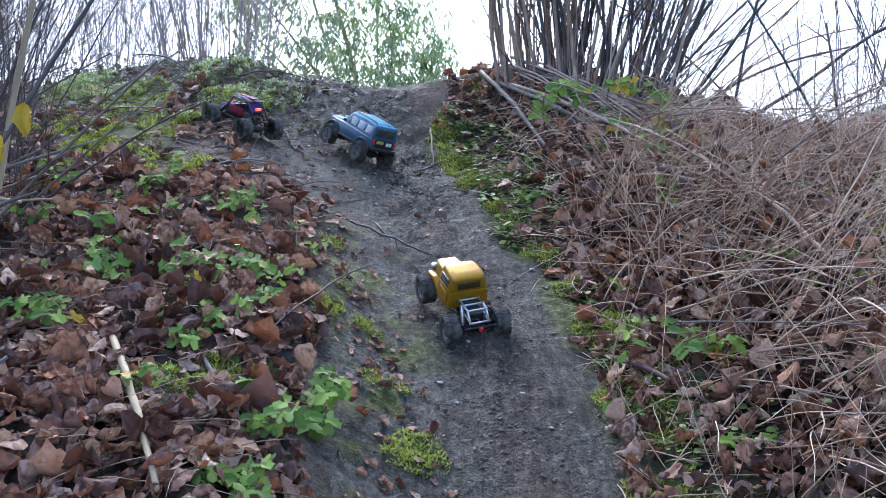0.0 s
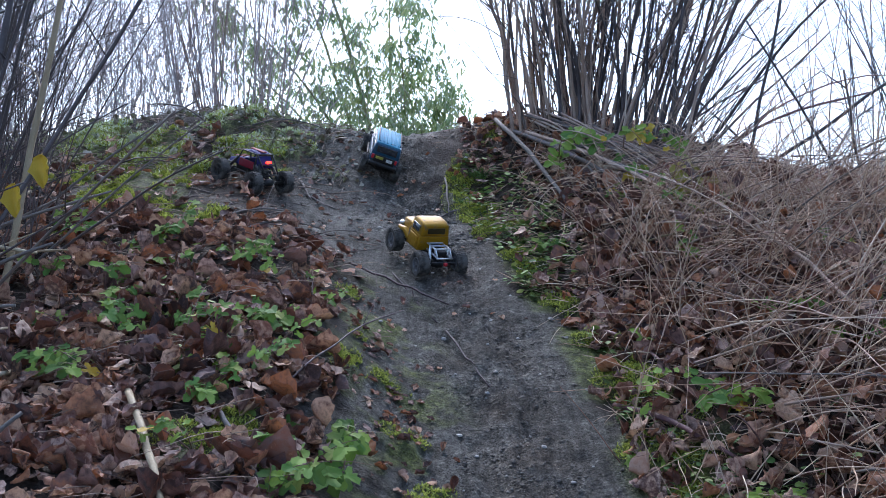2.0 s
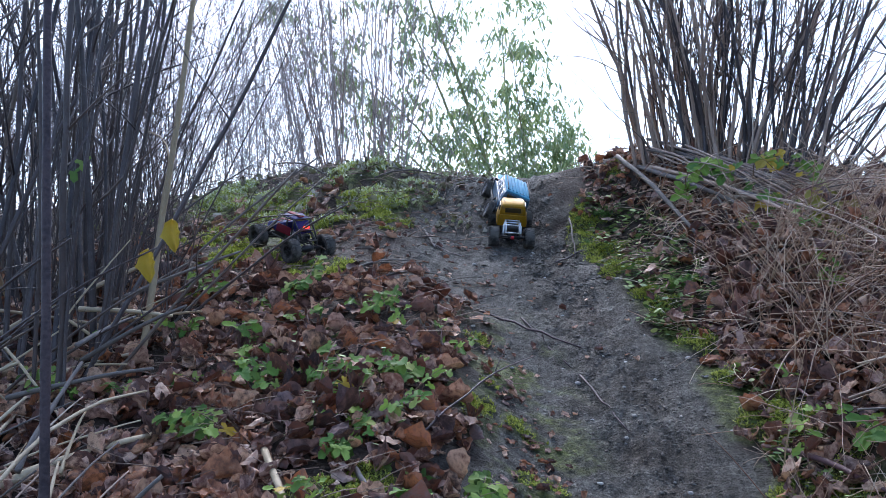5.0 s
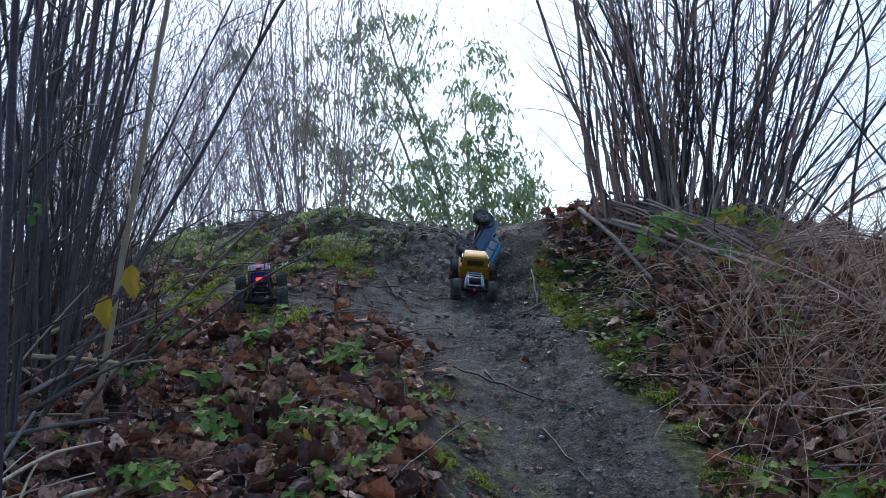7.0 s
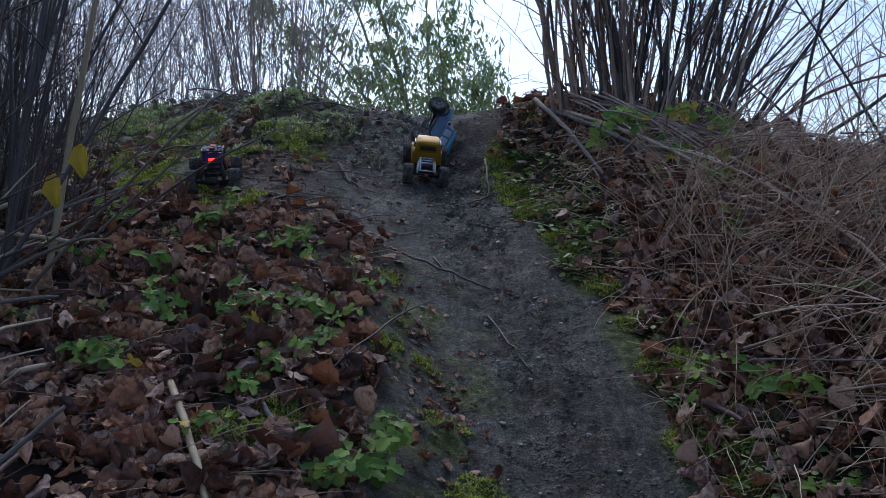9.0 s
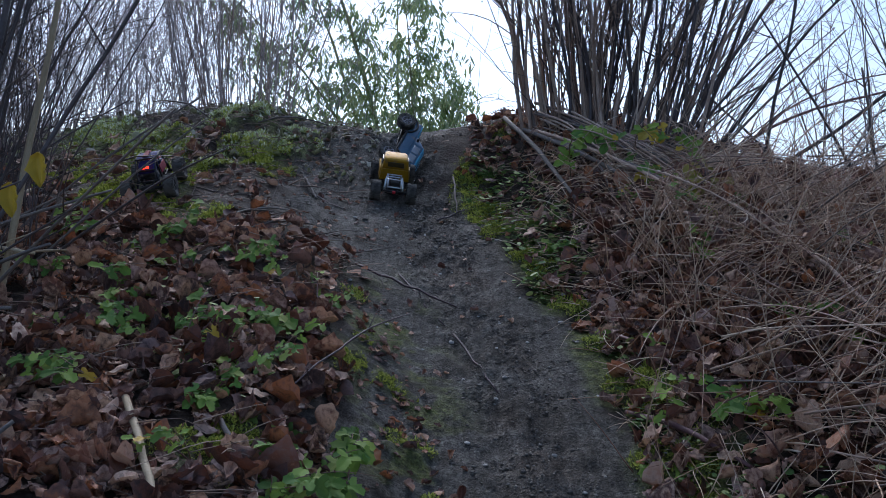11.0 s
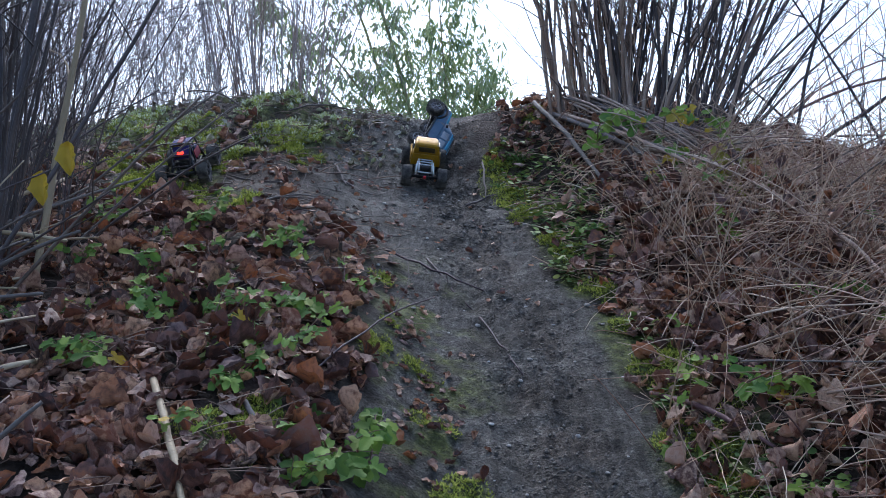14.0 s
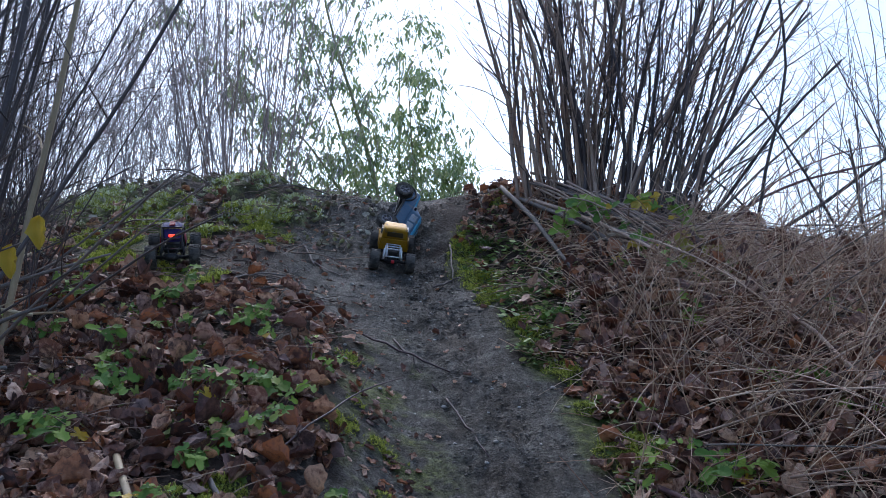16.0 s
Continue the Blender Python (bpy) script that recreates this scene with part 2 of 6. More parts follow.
def ground_material():
    m = bpy.data.materials.new("slope earth")
    m.use_nodes = True
    n, l = m.node_tree.nodes, m.node_tree.links
    b = n["Principled BSDF"]
    co = n.new("ShaderNodeTexCoord")

    def noise_at(scale, detail=6, rough=0.6):
        t = n.new("ShaderNodeTexNoise")
        t.inputs["Scale"].default_value, t.inputs["Detail"].default_value, t.inputs["Roughness"].default_value = scale, detail, rough
        l.new(co.outputs["Object"], t.inputs["Vector"])
        return t.outputs["Fac"]

    def ramp_of(fac, stops):
        r = n.new("ShaderNodeValToRGB")
        while len(r.color_ramp.elements) < len(stops):
            r.color_ramp.elements.new(0.5)
        for k, (p, c) in enumerate(stops):
            r.color_ramp.elements[k].position, r.color_ramp.elements[k].color = p, (*c, 1)
        l.new(fac, r.inputs["Fac"])
        return r.outputs["Color"]

    def blend(fac, a, c, mode="MIX"):
        x = n.new("ShaderNodeMixRGB")
        x.blend_type = mode
        if isinstance(fac, float):
            x.inputs["Fac"].default_value = fac
        else:
            l.new(fac, x.inputs["Fac"])
        l.new(a, x.inputs["Color1"])
        l.new(c, x.inputs["Color2"])
        return x.outputs["Color"]

    def mask(name):
        a = n.new("ShaderNodeAttribute")
        a.attribute_name = name
        return a.outputs["Fac"]

    def crumbs_at(scale):
        v = n.new("ShaderNodeTexVoronoi")
        v.inputs["Scale"].default_value = scale
        wob = n.new("ShaderNodeMixRGB")
        wob.inputs["Fac"].default_value = 0.03
        w = n.new("ShaderNodeTexNoise")
        w.inputs["Scale"].default_value = 25
        l.new(co.outputs["Object"], w.inputs["Vector"])
        l.new(co.outputs["Object"], wob.inputs["Color1"])
        l.new(w.outputs["Color"], wob.inputs["Color2"])
        l.new(wob.outputs["Color"], v.inputs["Vector"])
        bw = n.new("ShaderNodeRGBToBW")
        l.new(v.outputs["Color"], bw.inputs["Color"])
        return v.outputs["Distance"], bw.outputs["Val"]

    big, mid, small = noise_at(2.2), noise_at(26, 12, 0.8), noise_at(150, 6, 0.75)
    crumb, tone = crumbs_at(75)
    mud = ramp_of(mid, [(0.36, (0.027, 0.025, 0.021)), (0.45, (0.078, 0.075, 0.067)), (0.55, (0.128, 0.125, 0.114)), (0.66, (0.22, 0.217, 0.203))])
    brown = ramp_of(mid, [(0.34, (0.036, 0.028, 0.021)), (0.52, (0.105, 0.086, 0.069)), (0.7, (0.19, 0.165, 0.14))])
    mud = blend(mask("churned"), mud, brown)
    specks = ramp_of(small, [(0.36, (0.25, 0.24, 0.22)), (0.47, (0.82, 0.82, 0.82)), (0.58, (1.2, 1.2, 1.2)), (0.66, (2.0, 2.0, 1.95))])
    mud = blend(0.9, mud, specks, "MULTIPLY")
    mud = blend(0.6, mud, ramp_of(tone, [(0.2, (0.55, 0.54, 0.52)), (0.5, (0.95, 0.95, 0.95)), (0.8, (1.4, 1.4, 1.38))]), "MULTIPLY")
    long = n.new("ShaderNodeMapping")
    long.inputs["Scale"].default_value, long.inputs["Rotation"].default_value = (38, 5, 5), (0, 0, radians(14))
    l.new(co.outputs["Object"], long.inputs["Vector"])
    groove = n.new("ShaderNodeTexNoise")
    groove.inputs["Scale"].default_value, groove.inputs["Detail"].default_value = 1.0, 6
    l.new(long.outputs["Vector"], groove.inputs["Vector"])
    mud = blend(0.8, mud, ramp_of(groove.outputs["Fac"], [(0.36, (0.55, 0.52, 0.49)), (0.5, (1.0, 1.0, 1.0)), (0.64, (1.22, 1.22, 1.2))]), "MULTIPLY")
    patches = ramp_of(noise_at(4.5, 8, 0.7), [(0.36, (0.5, 0.47, 0.43)), (0.5, (0.92, 0.91, 0.89)), (0.64, (1.2, 1.2, 1.2))])
    mud = blend(1.0, mud, patches, "MULTIPLY")
    soil = ramp_of(mid, [(0.3, (0.018, 0.012, 0.009)), (0.55, (0.045, 0.032, 0.024)), (0.75, (0.085, 0.062, 0.046))])
    moss = ramp_of(mid, [(0.36, (0.028, 0.030, 0.012)), (0.5, (0.085, 0.10, 0.026)), (0.66, (0.24, 0.27, 0.07))])
    base = blend(mask("soil"), mud, soil)
    base = blend(mask("moss"), base, moss)
    l.new(base, b.inputs["Base Color"])
    rr = n.new("ShaderNodeMapRange")
    rr.inputs["From Min"].default_value, rr.inputs["From Max"].default_value = 0.35, 0.65
    rr.inputs["To Min"].default_value, rr.inputs["To Max"].default_value = 0.62, 0.92
    b.inputs["Specular IOR Level"].default_value = 0.3
    l.new(big, rr.inputs["Value"])
    l.new(rr.outputs["Result"], b.inputs["Roughness"])
    add = n.new("ShaderNodeMath")
    add.operation = "MULTIPLY_ADD"
    l.new(small, add.inputs[0])
    add.inputs[1].default_value = 0.35
    l.new(mid, add.inputs[2])
    lump = n.new("ShaderNodeMath")
    lump.operation = "MULTIPLY_ADD"
    l.new(crumb, lump.inputs[0])
    lump.inputs[1].default_value = -0.45
    l.new(add.outputs[0], lump.inputs[2])
    bp = n.new("ShaderNodeBump")
    bp.inputs["Strength"].default_value, bp.inputs["Distance"].default_value = 1.0, 0.028
    l.new(lump.outputs[0], bp.inputs["Height"])
    l.new(bp.outputs["Normal"], b.inputs["Normal"])
    return m


# ---------------------------------------------------------------- mesh tools
class Shape:
    """Collects vertices and faces of one mesh."""

    def __init__(self):
        self.v, self.f, self.count = [], [], 0

    def add(self, verts, faces):
        verts = np.asarray(verts, float)
        self.v.append(verts)
        self.f += [tuple(i + self.count for i in f) for f in faces]
        self.count += len(verts)
        return self

    def tube(self, points, radii, sides=6):
        pts = np.asarray(points, float)
        n = len(pts)
        radii = np.broadcast_to(np.asarray(radii, float), (n,)) if np.ndim(radii) == 0 or len(radii) == n else np.interp(np.linspace(0, 1, n), np.linspace(0, 1, len(radii)), radii)
        tan = np.gradient(pts, axis=0)
        tan /= np.linalg.norm(tan, axis=1, keepdims=True) + 1e-9
        ref = np.array([0.0, 0, 1]) if abs(tan[0, 2]) < 0.8 else np.array([1.0, 0, 0])
        a = np.cross(tan, ref)
        a /= np.linalg.norm(a, axis=1, keepdims=True) + 1e-9
        b = np.cross(tan, a)
        ang = np.arange(sides) * 2 * math.pi / sides
        ring = np.cos(ang)[None, :, None] * a[:, None] + np.sin(ang)[None, :, None] * b[:, None]
        v = (pts[:, None] + radii[:, None, None] * ring).reshape(-1, 3)
        f = [(i * sides + k, i * sides + (k + 1) % sides, (i + 1) * sides + (k + 1) % sides, (i + 1) * sides + k) for i in range(n - 1) for k in range(sides)]
        f += [tuple(range(sides))[::-1], tuple((n - 1) * sides + k for k in range(sides))]
        return self.add(v, f)

    def box(self, size, at=(0, 0, 0), turn=None):
        s = np.array(size) / 2
        v = np.array([[x, y, z] for x in (-1, 1) for y in (-1, 1) for z in (-1, 1)]) * s
        if turn is not None:
            v = v @ np.array(turn.to_3x3()).T
        return self.add(v + np.array(at), [(0, 1, 3, 2), (4, 6, 7, 5), (0, 4, 5, 1), (2, 3, 7, 6), (0, 2, 6, 4), (1, 5, 7, 3)])

    def mesh(self, name, mat, smooth_faces=True):
        me = bpy.data.meshes.new(name)
        me.from_pydata(np.concatenate(self.v).tolist(), [], self.f)
        me.materials.append(mat)
        if smooth_faces:
            me.shade_smooth()
        me.update()
        return me


def part(name, data, mat, parent=None, label="", smooth_faces=True):
    """Links a Shape or bmesh as one mesh object under a thing or part."""
    if isinstance(data, Shape):
        me = data.mesh(name, mat, smooth_faces)
    elif isinstance(data, bmesh.types.BMesh):
        me = bpy.data.meshes.new(name)
        data.to_mesh(me)
        data.free()
        me.materials.append(mat)
    else:
        me = data
    ob = new(name, me)
    ob.parent = parent
    return tagged(ob, label=label)


def thing(name, label, category, group="", kind="", at=None):
    ob = tagged(new(name), label, category, group, kind)
    if at is not None:
        ob.location = at
    return ob


def hull(sections, bevel=0.008, segments=2):
    """A rounded body over sections of (y, half width low, half width high, z low, z high)."""
    bm = bmesh.new()
    rings = [[bm.verts.new(p) for p in ((-a, y, lo), (a, y, lo), (b, y, hi), (-b, y, hi))] for y, a, b, lo, hi in sections]
    for p, q in zip(rings, rings[1:]):
        for k in range(4):
            bm.faces.new((p[k], q[k], q[(k + 1) % 4], p[(k + 1) % 4]))
    bm.faces.new(rings[0])
    bm.faces.new(rings[-1][::-1])
    bmesh.ops.recalc_face_normals(bm, faces=bm.faces)
    if bevel:
        bmesh.ops.bevel(bm, geom=bm.edges[:], offset=bevel, segments=segments, profile=0.6, affect="EDGES", clamp_overlap=True)
    for f in bm.faces:
        f.smooth = True
    return bm


def block(size, at=(0, 0, 0), bevel=0.004, turn=None):
    bm = bmesh.new()
    bmesh.ops.create_cube(bm, size=1, matrix=Matrix.Diagonal((*size, 1)))
    bmesh.ops.bevel(bm, geom=bm.edges[:], offset=bevel, segments=2, profile=0.6, affect="EDGES", clamp_overlap=True)
    bmesh.ops.transform(bm, matrix=Matrix.Translation(at) @ (turn if turn is not None else Matrix()), verts=bm.verts)
    for f in bm.faces:
        f.smooth = True
    return bm


def value_noise(x, y, scale, seed=0):
    """Smooth noise of about -1 to 1 on the plan."""
    x, y = np.asarray(x, float) / scale + 37.3 * seed, np.asarray(y, float) / scale + 11.7 * seed
    i, j = np.floor(x), np.floor(y)
    u, v = x - i, y - j
    u, v = u * u * (3 - 2 * u), v * v * (3 - 2 * v)

    def h(a, b):
        s = np.sin(a * 127.1 + b * 311.7 + seed * 17.17) * 43758.5453
        return 2 * (s - np.floor(s)) - 1

    return (h(i, j) * (1 - u) + h(i + 1, j) * u) * (1 - v) + (h(i, j + 1) * (1 - u) + h(i + 1, j + 1) * u) * v


# ---------------------------------------------------------------- ground
MOSS = [(-0.74, 3.07, 0.20), (-0.70, 3.25, 0.16), (-1.68, 6.35, 0.34), (-1.35, 6.8, 0.34), (-1.17, 7.02, 0.30), (-2.0, 6.8, 0.38), (-2.45, 7.05, 0.4), (-1.4, 5.4, 0.22),
        (-1.75, 5.9, 0.34), (-1.5, 7.3, 0.4), (0.0, 6.9, 0.17), (0.04, 6.5, 0.16), (0.1, 6.2, 0.12), (0.2, 7.2, 0.14), (0.3, 5.56, 0.13), (0.70, 4.19, 0.17), (0.78, 3.52, 0.16), (-0.08, 3.45, 0.15)]
MOSS += [(0.06, 6.75, 0.2), (0.14, 6.35, 0.17), (0.24, 6.0, 0.15), (0.36, 5.45, 0.14), (0.48, 5.0, 0.13), (0.62, 4.35, 0.14), (0.82, 3.8, 0.16), (0.72, 3.3, 0.16), (-0.29, 4.17, 0.12), (-0.48, 4.2, 0.13), (-0.51, 4.9, 0.10), (-2.6, 7.3, 0.4), (-2.3, 6.25, 0.36), (-1.95, 5.75, 0.26), (-1.2, 6.55, 0.2), (0.56, 4.6, 0.12), (-0.2, 3.8, 0.12), (0.62, 3.85, 0.12), (-0.42, 4.5, 0.1), (0.15, 5.95, 0.1)]


def firm(x, y):
    """The slope with its gully and ruts, as the wheels feel it."""
    u = np.asarray(x, float) - track_x(y)
    z = base_height(x, y)
    up = smooth(5.4, 6.6, np.asarray(y, float)) * (1 - smooth(7.3, 7.9, np.asarray(y, float)))
    z = z - 0.06 * up * np.exp(-(((u - 0.1) / 0.16) ** 2)) + 0.03 * up * np.exp(-(((u + 0.25) / 0.2) ** 2))
    low = 1 - smooth(5.6, 6.6, np.asarray(y, float))
    return z - 0.022 * low * (np.exp(-(((u - 0.14) / 0.055) ** 2)) + np.exp(-(((u + 0.10) / 0.055) ** 2)))


def bare(x, y):
    """1 on the bare mud, 0 under litter and weeds."""
    x, y = np.asarray(x, float), np.asarray(y, float)
    u = x - track_x(y) + 0.13 * value_noise(x, y, 0.26, 3) + 0.06 * value_noise(x, y, 0.08, 4)
    left = curve(y, [(0, -0.64), (2.6, -0.64), (3.4, -0.60), (4.0, -0.68), (4.5, -0.62), (4.9, -0.46), (5.2, -0.44), (5.6, -0.85), (6.2, -0.75), (6.9, -0.62), (7.5, -0.55), (9, -0.5)])
    right = curve(y, [(0, 0.5), (3.2, 0.46), (4.2, 0.42), (5.0, 0.42), (5.7, 0.30), (6.6, 0.30), (7.4, 0.34), (9, 0.4)])
    return smooth(left - 0.12, left + 0.10, u) * (1 - smooth(right - 0.08, right + 0.08, u))


def mossy(x, y):
    m = np.zeros(np.shape(x))
    for cx, cy, r in MOSS:
        m = np.maximum(m, 1 - np.hypot((x - cx) / r, (y - cy) / (r * 1.15)))
    return (m > 0.001) * smooth(0.10, 0.45, m + 0.34 * value_noise(x, y, 0.2, 8) + 0.22 * value_noise(x, y, 0.06, 9) - 0.07)


def surface(x, y):
    x, y = np.asarray(x, float), np.asarray(y, float)
    b = bare(x, y)
    u = x - track_x(y)
    z = firm(x, y) + 0.012 * value_noise(x, y, 0.3, 1) + (1 - b) * (0.022 * value_noise(x, y, 0.16, 2) + 0.03 * value_noise(x, y, 0.5, 6))
    churn = np.exp(-(((u - 0.03) / 0.24) ** 2)) + 0.5 * smooth(5.2, 6.3, y)
    z = z + b * churn * (0.015 * value_noise(x, y, 0.06, 5) + 0.011 * value_noise(x + 0.2 * y, y * 0.3, 0.05, 10) + 0.011 * np.abs(value_noise(x, y, 0.032, 7)))
    z = z + b * (0.006 * value_noise(x, y, 0.08, 15) + 0.004 * value_noise(x, y, 0.035, 16)) - b * 0.007 * smooth(0.3, 0.8, value_noise(x, y, 0.09, 17))
    return z + mossy(x, y) * (0.016 + 0.014 * value_noise(x, y, 0.05, 12) + 0.04 * smooth(4.8, 6, y) * value_noise(x, y, 0.15, 18))


def build_ground():
    xs = np.concatenate([-np.geomspace(300, 3.0, 26), np.linspace(-2.9, -1.2, 86)[:-1], np.linspace(-1.2, 1.0, 177)[:-1], np.linspace(1.0, 2.6, 81), np.geomspace(2.75, 300, 26)])
    ys = np.concatenate([-np.geomspace(80, 0.6, 14), np.linspace(0, 2.2, 23)[:-1], np.linspace(2.2, 7.9, 440), np.geomspace(8.0, 400, 34)])
    gx, gy = np.meshgrid(xs, ys)
    gz = surface(gx, gy)
    nx = len(xs)
    faces = [(j * nx + i, j * nx + i + 1, (j + 1) * nx + i + 1, (j + 1) * nx + i) for j in range(len(ys) - 1) for i in range(nx - 1)]
    me = bpy.data.meshes.new("ground")
    me.from_pydata(np.stack([gx, gy, gz], -1).reshape(-1, 3).tolist(), [], faces)
    b, u = bare(gx, gy), gx - track_x(gy)
    churn = np.clip(np.exp(-(((u - 0.06) / 0.16) ** 2)) * (0.7 + 0.7 * value_noise(gx, gy, 0.14, 14)) * (1 - 0.5 * smooth(5.2, 6.4, gy)), 0, 1)
    fringe = 1.0 * smooth(-0.25, 0.45, value_noise(gx, gy, 0.13, 18) + 0.4 * value_noise(gx, gy, 0.04, 19)) * smooth(-0.75, -0.45, u) * (1 - smooth(-0.32, -0.05, u)) * (1 - smooth(4.8, 5.6, gy))
    verge = smooth(-0.35, 0.35, value_noise(gx, gy, 0.15, 28) + 0.4 * value_noise(gx, gy, 0.05, 29)) * smooth(0.30, 0.42, u) * (1 - smooth(0.60, 0.75, u)) * (1 - smooth(5.4, 6.0, gy))
    fringe = np.maximum(fringe, verge) * smooth(0.6, 2.2, gy + 0.5 * value_noise(gx, gy, 0.4, 30))
    for name, values in (("soil", 1 - b), ("churned", churn), ("moss", np.clip(np.maximum(mossy(gx, gy) * np.where((gy > 4.9) & (gx < -0.9), 0.8, 0.55), fringe), 0, 1))):
        me.attributes.new(name, "FLOAT", "POINT").data.foreach_set("value", values.ravel().astype(np.float32))
    me.materials.append(ground_material())
    me.shade_smooth()
    tagged(new("ground", me), "steep grey mud slope with ruts between leafy banks", "slope", kind="structure")
    fields = gz, b, mossy(gx, gy), base_height(gx, gy)
    return [functools.partial(field_at, xs, ys, f) for f in fields]


def field_at(xs, ys, values, x, y):
    """The value of a field on the ground's own grid at (x, y)."""
    x, y = np.clip(x, -250, 250), np.clip(y, -70, 350)
    i, j = np.searchsorted(xs, x) - 1, np.searchsorted(ys, y) - 1
    u, v = (x - xs[i]) / (xs[i + 1] - xs[i]), (y - ys[j]) / (ys[j + 1] - ys[j])
    return (values[j, i] * (1 - u) + values[j, i + 1] * u) * (1 - v) + (values[j + 1, i] * (1 - u) + values[j + 1, i + 1] * u) * v


surface, bare, mossy, lie = build_ground()


# ---------------------------------------------------------------- plant pieces
rng = np.random.default_rng(7)


def dead_leaf_verts(length, broad, curl, bend, crinkle, seed):
    """A dry leaf: pointed, toothed blade folded along its midrib, curled and crinkled between the veins."""
    g = np.random.default_rng(seed)
    nu, nv = 7, 10
    s, w = np.linspace(0, 1, nv), np.linspace(-1, 1, nu)
    width = broad * np.sin(math.pi * s**g.uniform(0.62, 0.95)) ** g.uniform(0.65, 0.9) * (1.05 - 0.3 * s) + 0.004
    width = width * (1 + 0.05 * np.where(np.arange(nv) % 2, 1, -1) * (s > 0.1))
    torn = 1 - 0.35 * (g.random((nv, 2)) < 0.06)
    edge = 1 + 0.09 * g.normal(size=(nv, nu)) * (np.abs(w) ** 3)[None]
    edge[:, 0] *= torn[:, 0]
    edge[:, -1] *= torn[:, 1]
    x = w[None] * width[:, None] * length * edge
    y = (s[:, None] - 0.45) * length + 0.10 * length * np.abs(w)[None] + 0 * x
    fold, lop = g.uniform(0.02, 0.22), g.uniform(-0.25, 0.25)
    wave = 0.045 * np.sin(g.uniform(9, 15) * s[:, None] + 4 * np.abs(w)[None] + seed) * np.abs(w)[None]
    z = curl * length * (np.abs(w)[None] ** 2.2) * (0.35 + np.sin(math.pi * s))[:, None] * (1 + lop * np.sign(w))[None]
    z = z + bend * length * (s[:, None] - 0.4) ** 2 + length * wave + 1.6 * crinkle * length * g.normal(size=(nv, nu)) + fold * length * np.abs(w)[None]
    twist = g.uniform(-0.8, 0.8) * (s - 0.5)[:, None]
    v = np.stack([x * (1 - 0.35 * abs(curl) * np.abs(w)[None]), y, z + twist * x], -1).reshape(-1, 3)
    f = [(j * nu + i, j * nu + i + 1, (j + 1) * nu + i + 1, (j + 1) * nu + i) for j in range(nv - 1) for i in range(nu - 1)]
    return v, f


def oval_leaf(name, mat, size, seed):
    """A smooth oval leaf with a point and a folded midrib, lying along +y."""
    v, f = dead_leaf_verts(1.0, 0.30, 0.1, -0.3, 0.004, seed)
    return Shape().add(v * size, f).mesh(name, mat)


def green_leaf(name, mat, lobes=3, seed=0, size=0.05):
    """A toothed, lobed leaf with a folded middle and a short stalk, lying along +y."""
    g = np.random.default_rng(seed)
    n = 26
    a = np.linspace(-2.7, 2.7, n)
    r = 0.62 + 0.30 * np.cos(lobes * a * 0.82) + 0.10 * np.cos(a) + 0.05 * np.where(np.arange(n) % 2, 1, -1) + 0.03 * g.normal(size=n)
    r *= 0.8 + 0.35 * np.cos(a / 2) ** 2
    rim = np.stack([size * r * np.sin(a), size * (0.25 + r * np.cos(a)), 0 * a], -1)
    rim[:, 2] = 0.25 * np.abs(rim[:, 0]) - 0.9 / size * 0.18 * (rim[:, 1] - 0.02) ** 2 + size * 0.03 * g.normal(size=n)
    mid = rim * 0.5 + np.array([0, size * 0.12, size * 0.02])
    s = Shape()
    verts = np.concatenate([[(0, size * 0.2, 0)], mid, rim])
    faces = [(0, 1 + k, 2 + k) for k in range(n - 1)] + [(1 + k, 1 + n + k, 2 + n + k, 2 + k) for k in range(n - 1)]
    s.add(verts, faces)
    s.tube([(0, size * 0.2, 0), (0, -size * 0.15, -size * 0.05), (0, -size * 0.5, -size * 0.2)], size * 0.022, 4)
    return s.mesh(name, mat)


GREEN_LEAVES = [green_leaf("leaf", leaf_green, 3 + k % 3, k, 0.034) for k in range(5)]
YELLOW_LEAVES = [green_leaf("leaf", leaf_yellow, 3, 20 + k, 0.045) for k in range(3)]
FRESH_LEAVES = [green_leaf("leaf", leaf_fresh, 3 + k % 2, 60 + k, 0.036) for k in range(4)]
OLIVE_LEAVES = [green_leaf("leaf", leaf_olive, 2, 30 + k, 0.06) for k in range(2)]


def slope_frame(x, y):
    """The place on the ground and its upward normal."""
    e = 0.03
    z = float(surface(x, y))
    nx, ny = -float(lie(x + e, y) - lie(x - e, y)) / (2 * e), -float(lie(x, y + e) - lie(x, y - e)) / (2 * e)
    return Vector((x, y, z)), Vector((nx, ny, 1)).normalized()


def set_leaf(mesh, parent, at, ahead, up, size=1.0, name="leaf"):
    """Puts a leaf with its blade along ahead and its face towards up."""
    ob = new(name, mesh)
    ob.parent = parent
    f = Vector(ahead).normalized()
    s = f.cross(Vector(up)).normalized()
    m = Matrix((s, f, s.cross(f))).transposed().to_4x4()
    ob.matrix_basis = Matrix.Translation(at) @ m @ Matrix.Diagonal((size, size, size, 1))
    return ob


def arch(start, direction, length, droop, steps=8, wobble=0.02, g=rng):
    """Points of a stalk that grows along a direction and bends down by droop."""
    p, d = np.array(start, float), np.array(direction, float)
    d /= np.linalg.norm(d)
    out, step = [p.copy()], length / steps
    for _ in range(steps):
        d = d + np.array([0, 0, -droop / steps]) + wobble * g.normal(size=3)
        d /= np.linalg.norm(d)
        p = p + d * step
        out.append(p.copy())
    return np.array(out)


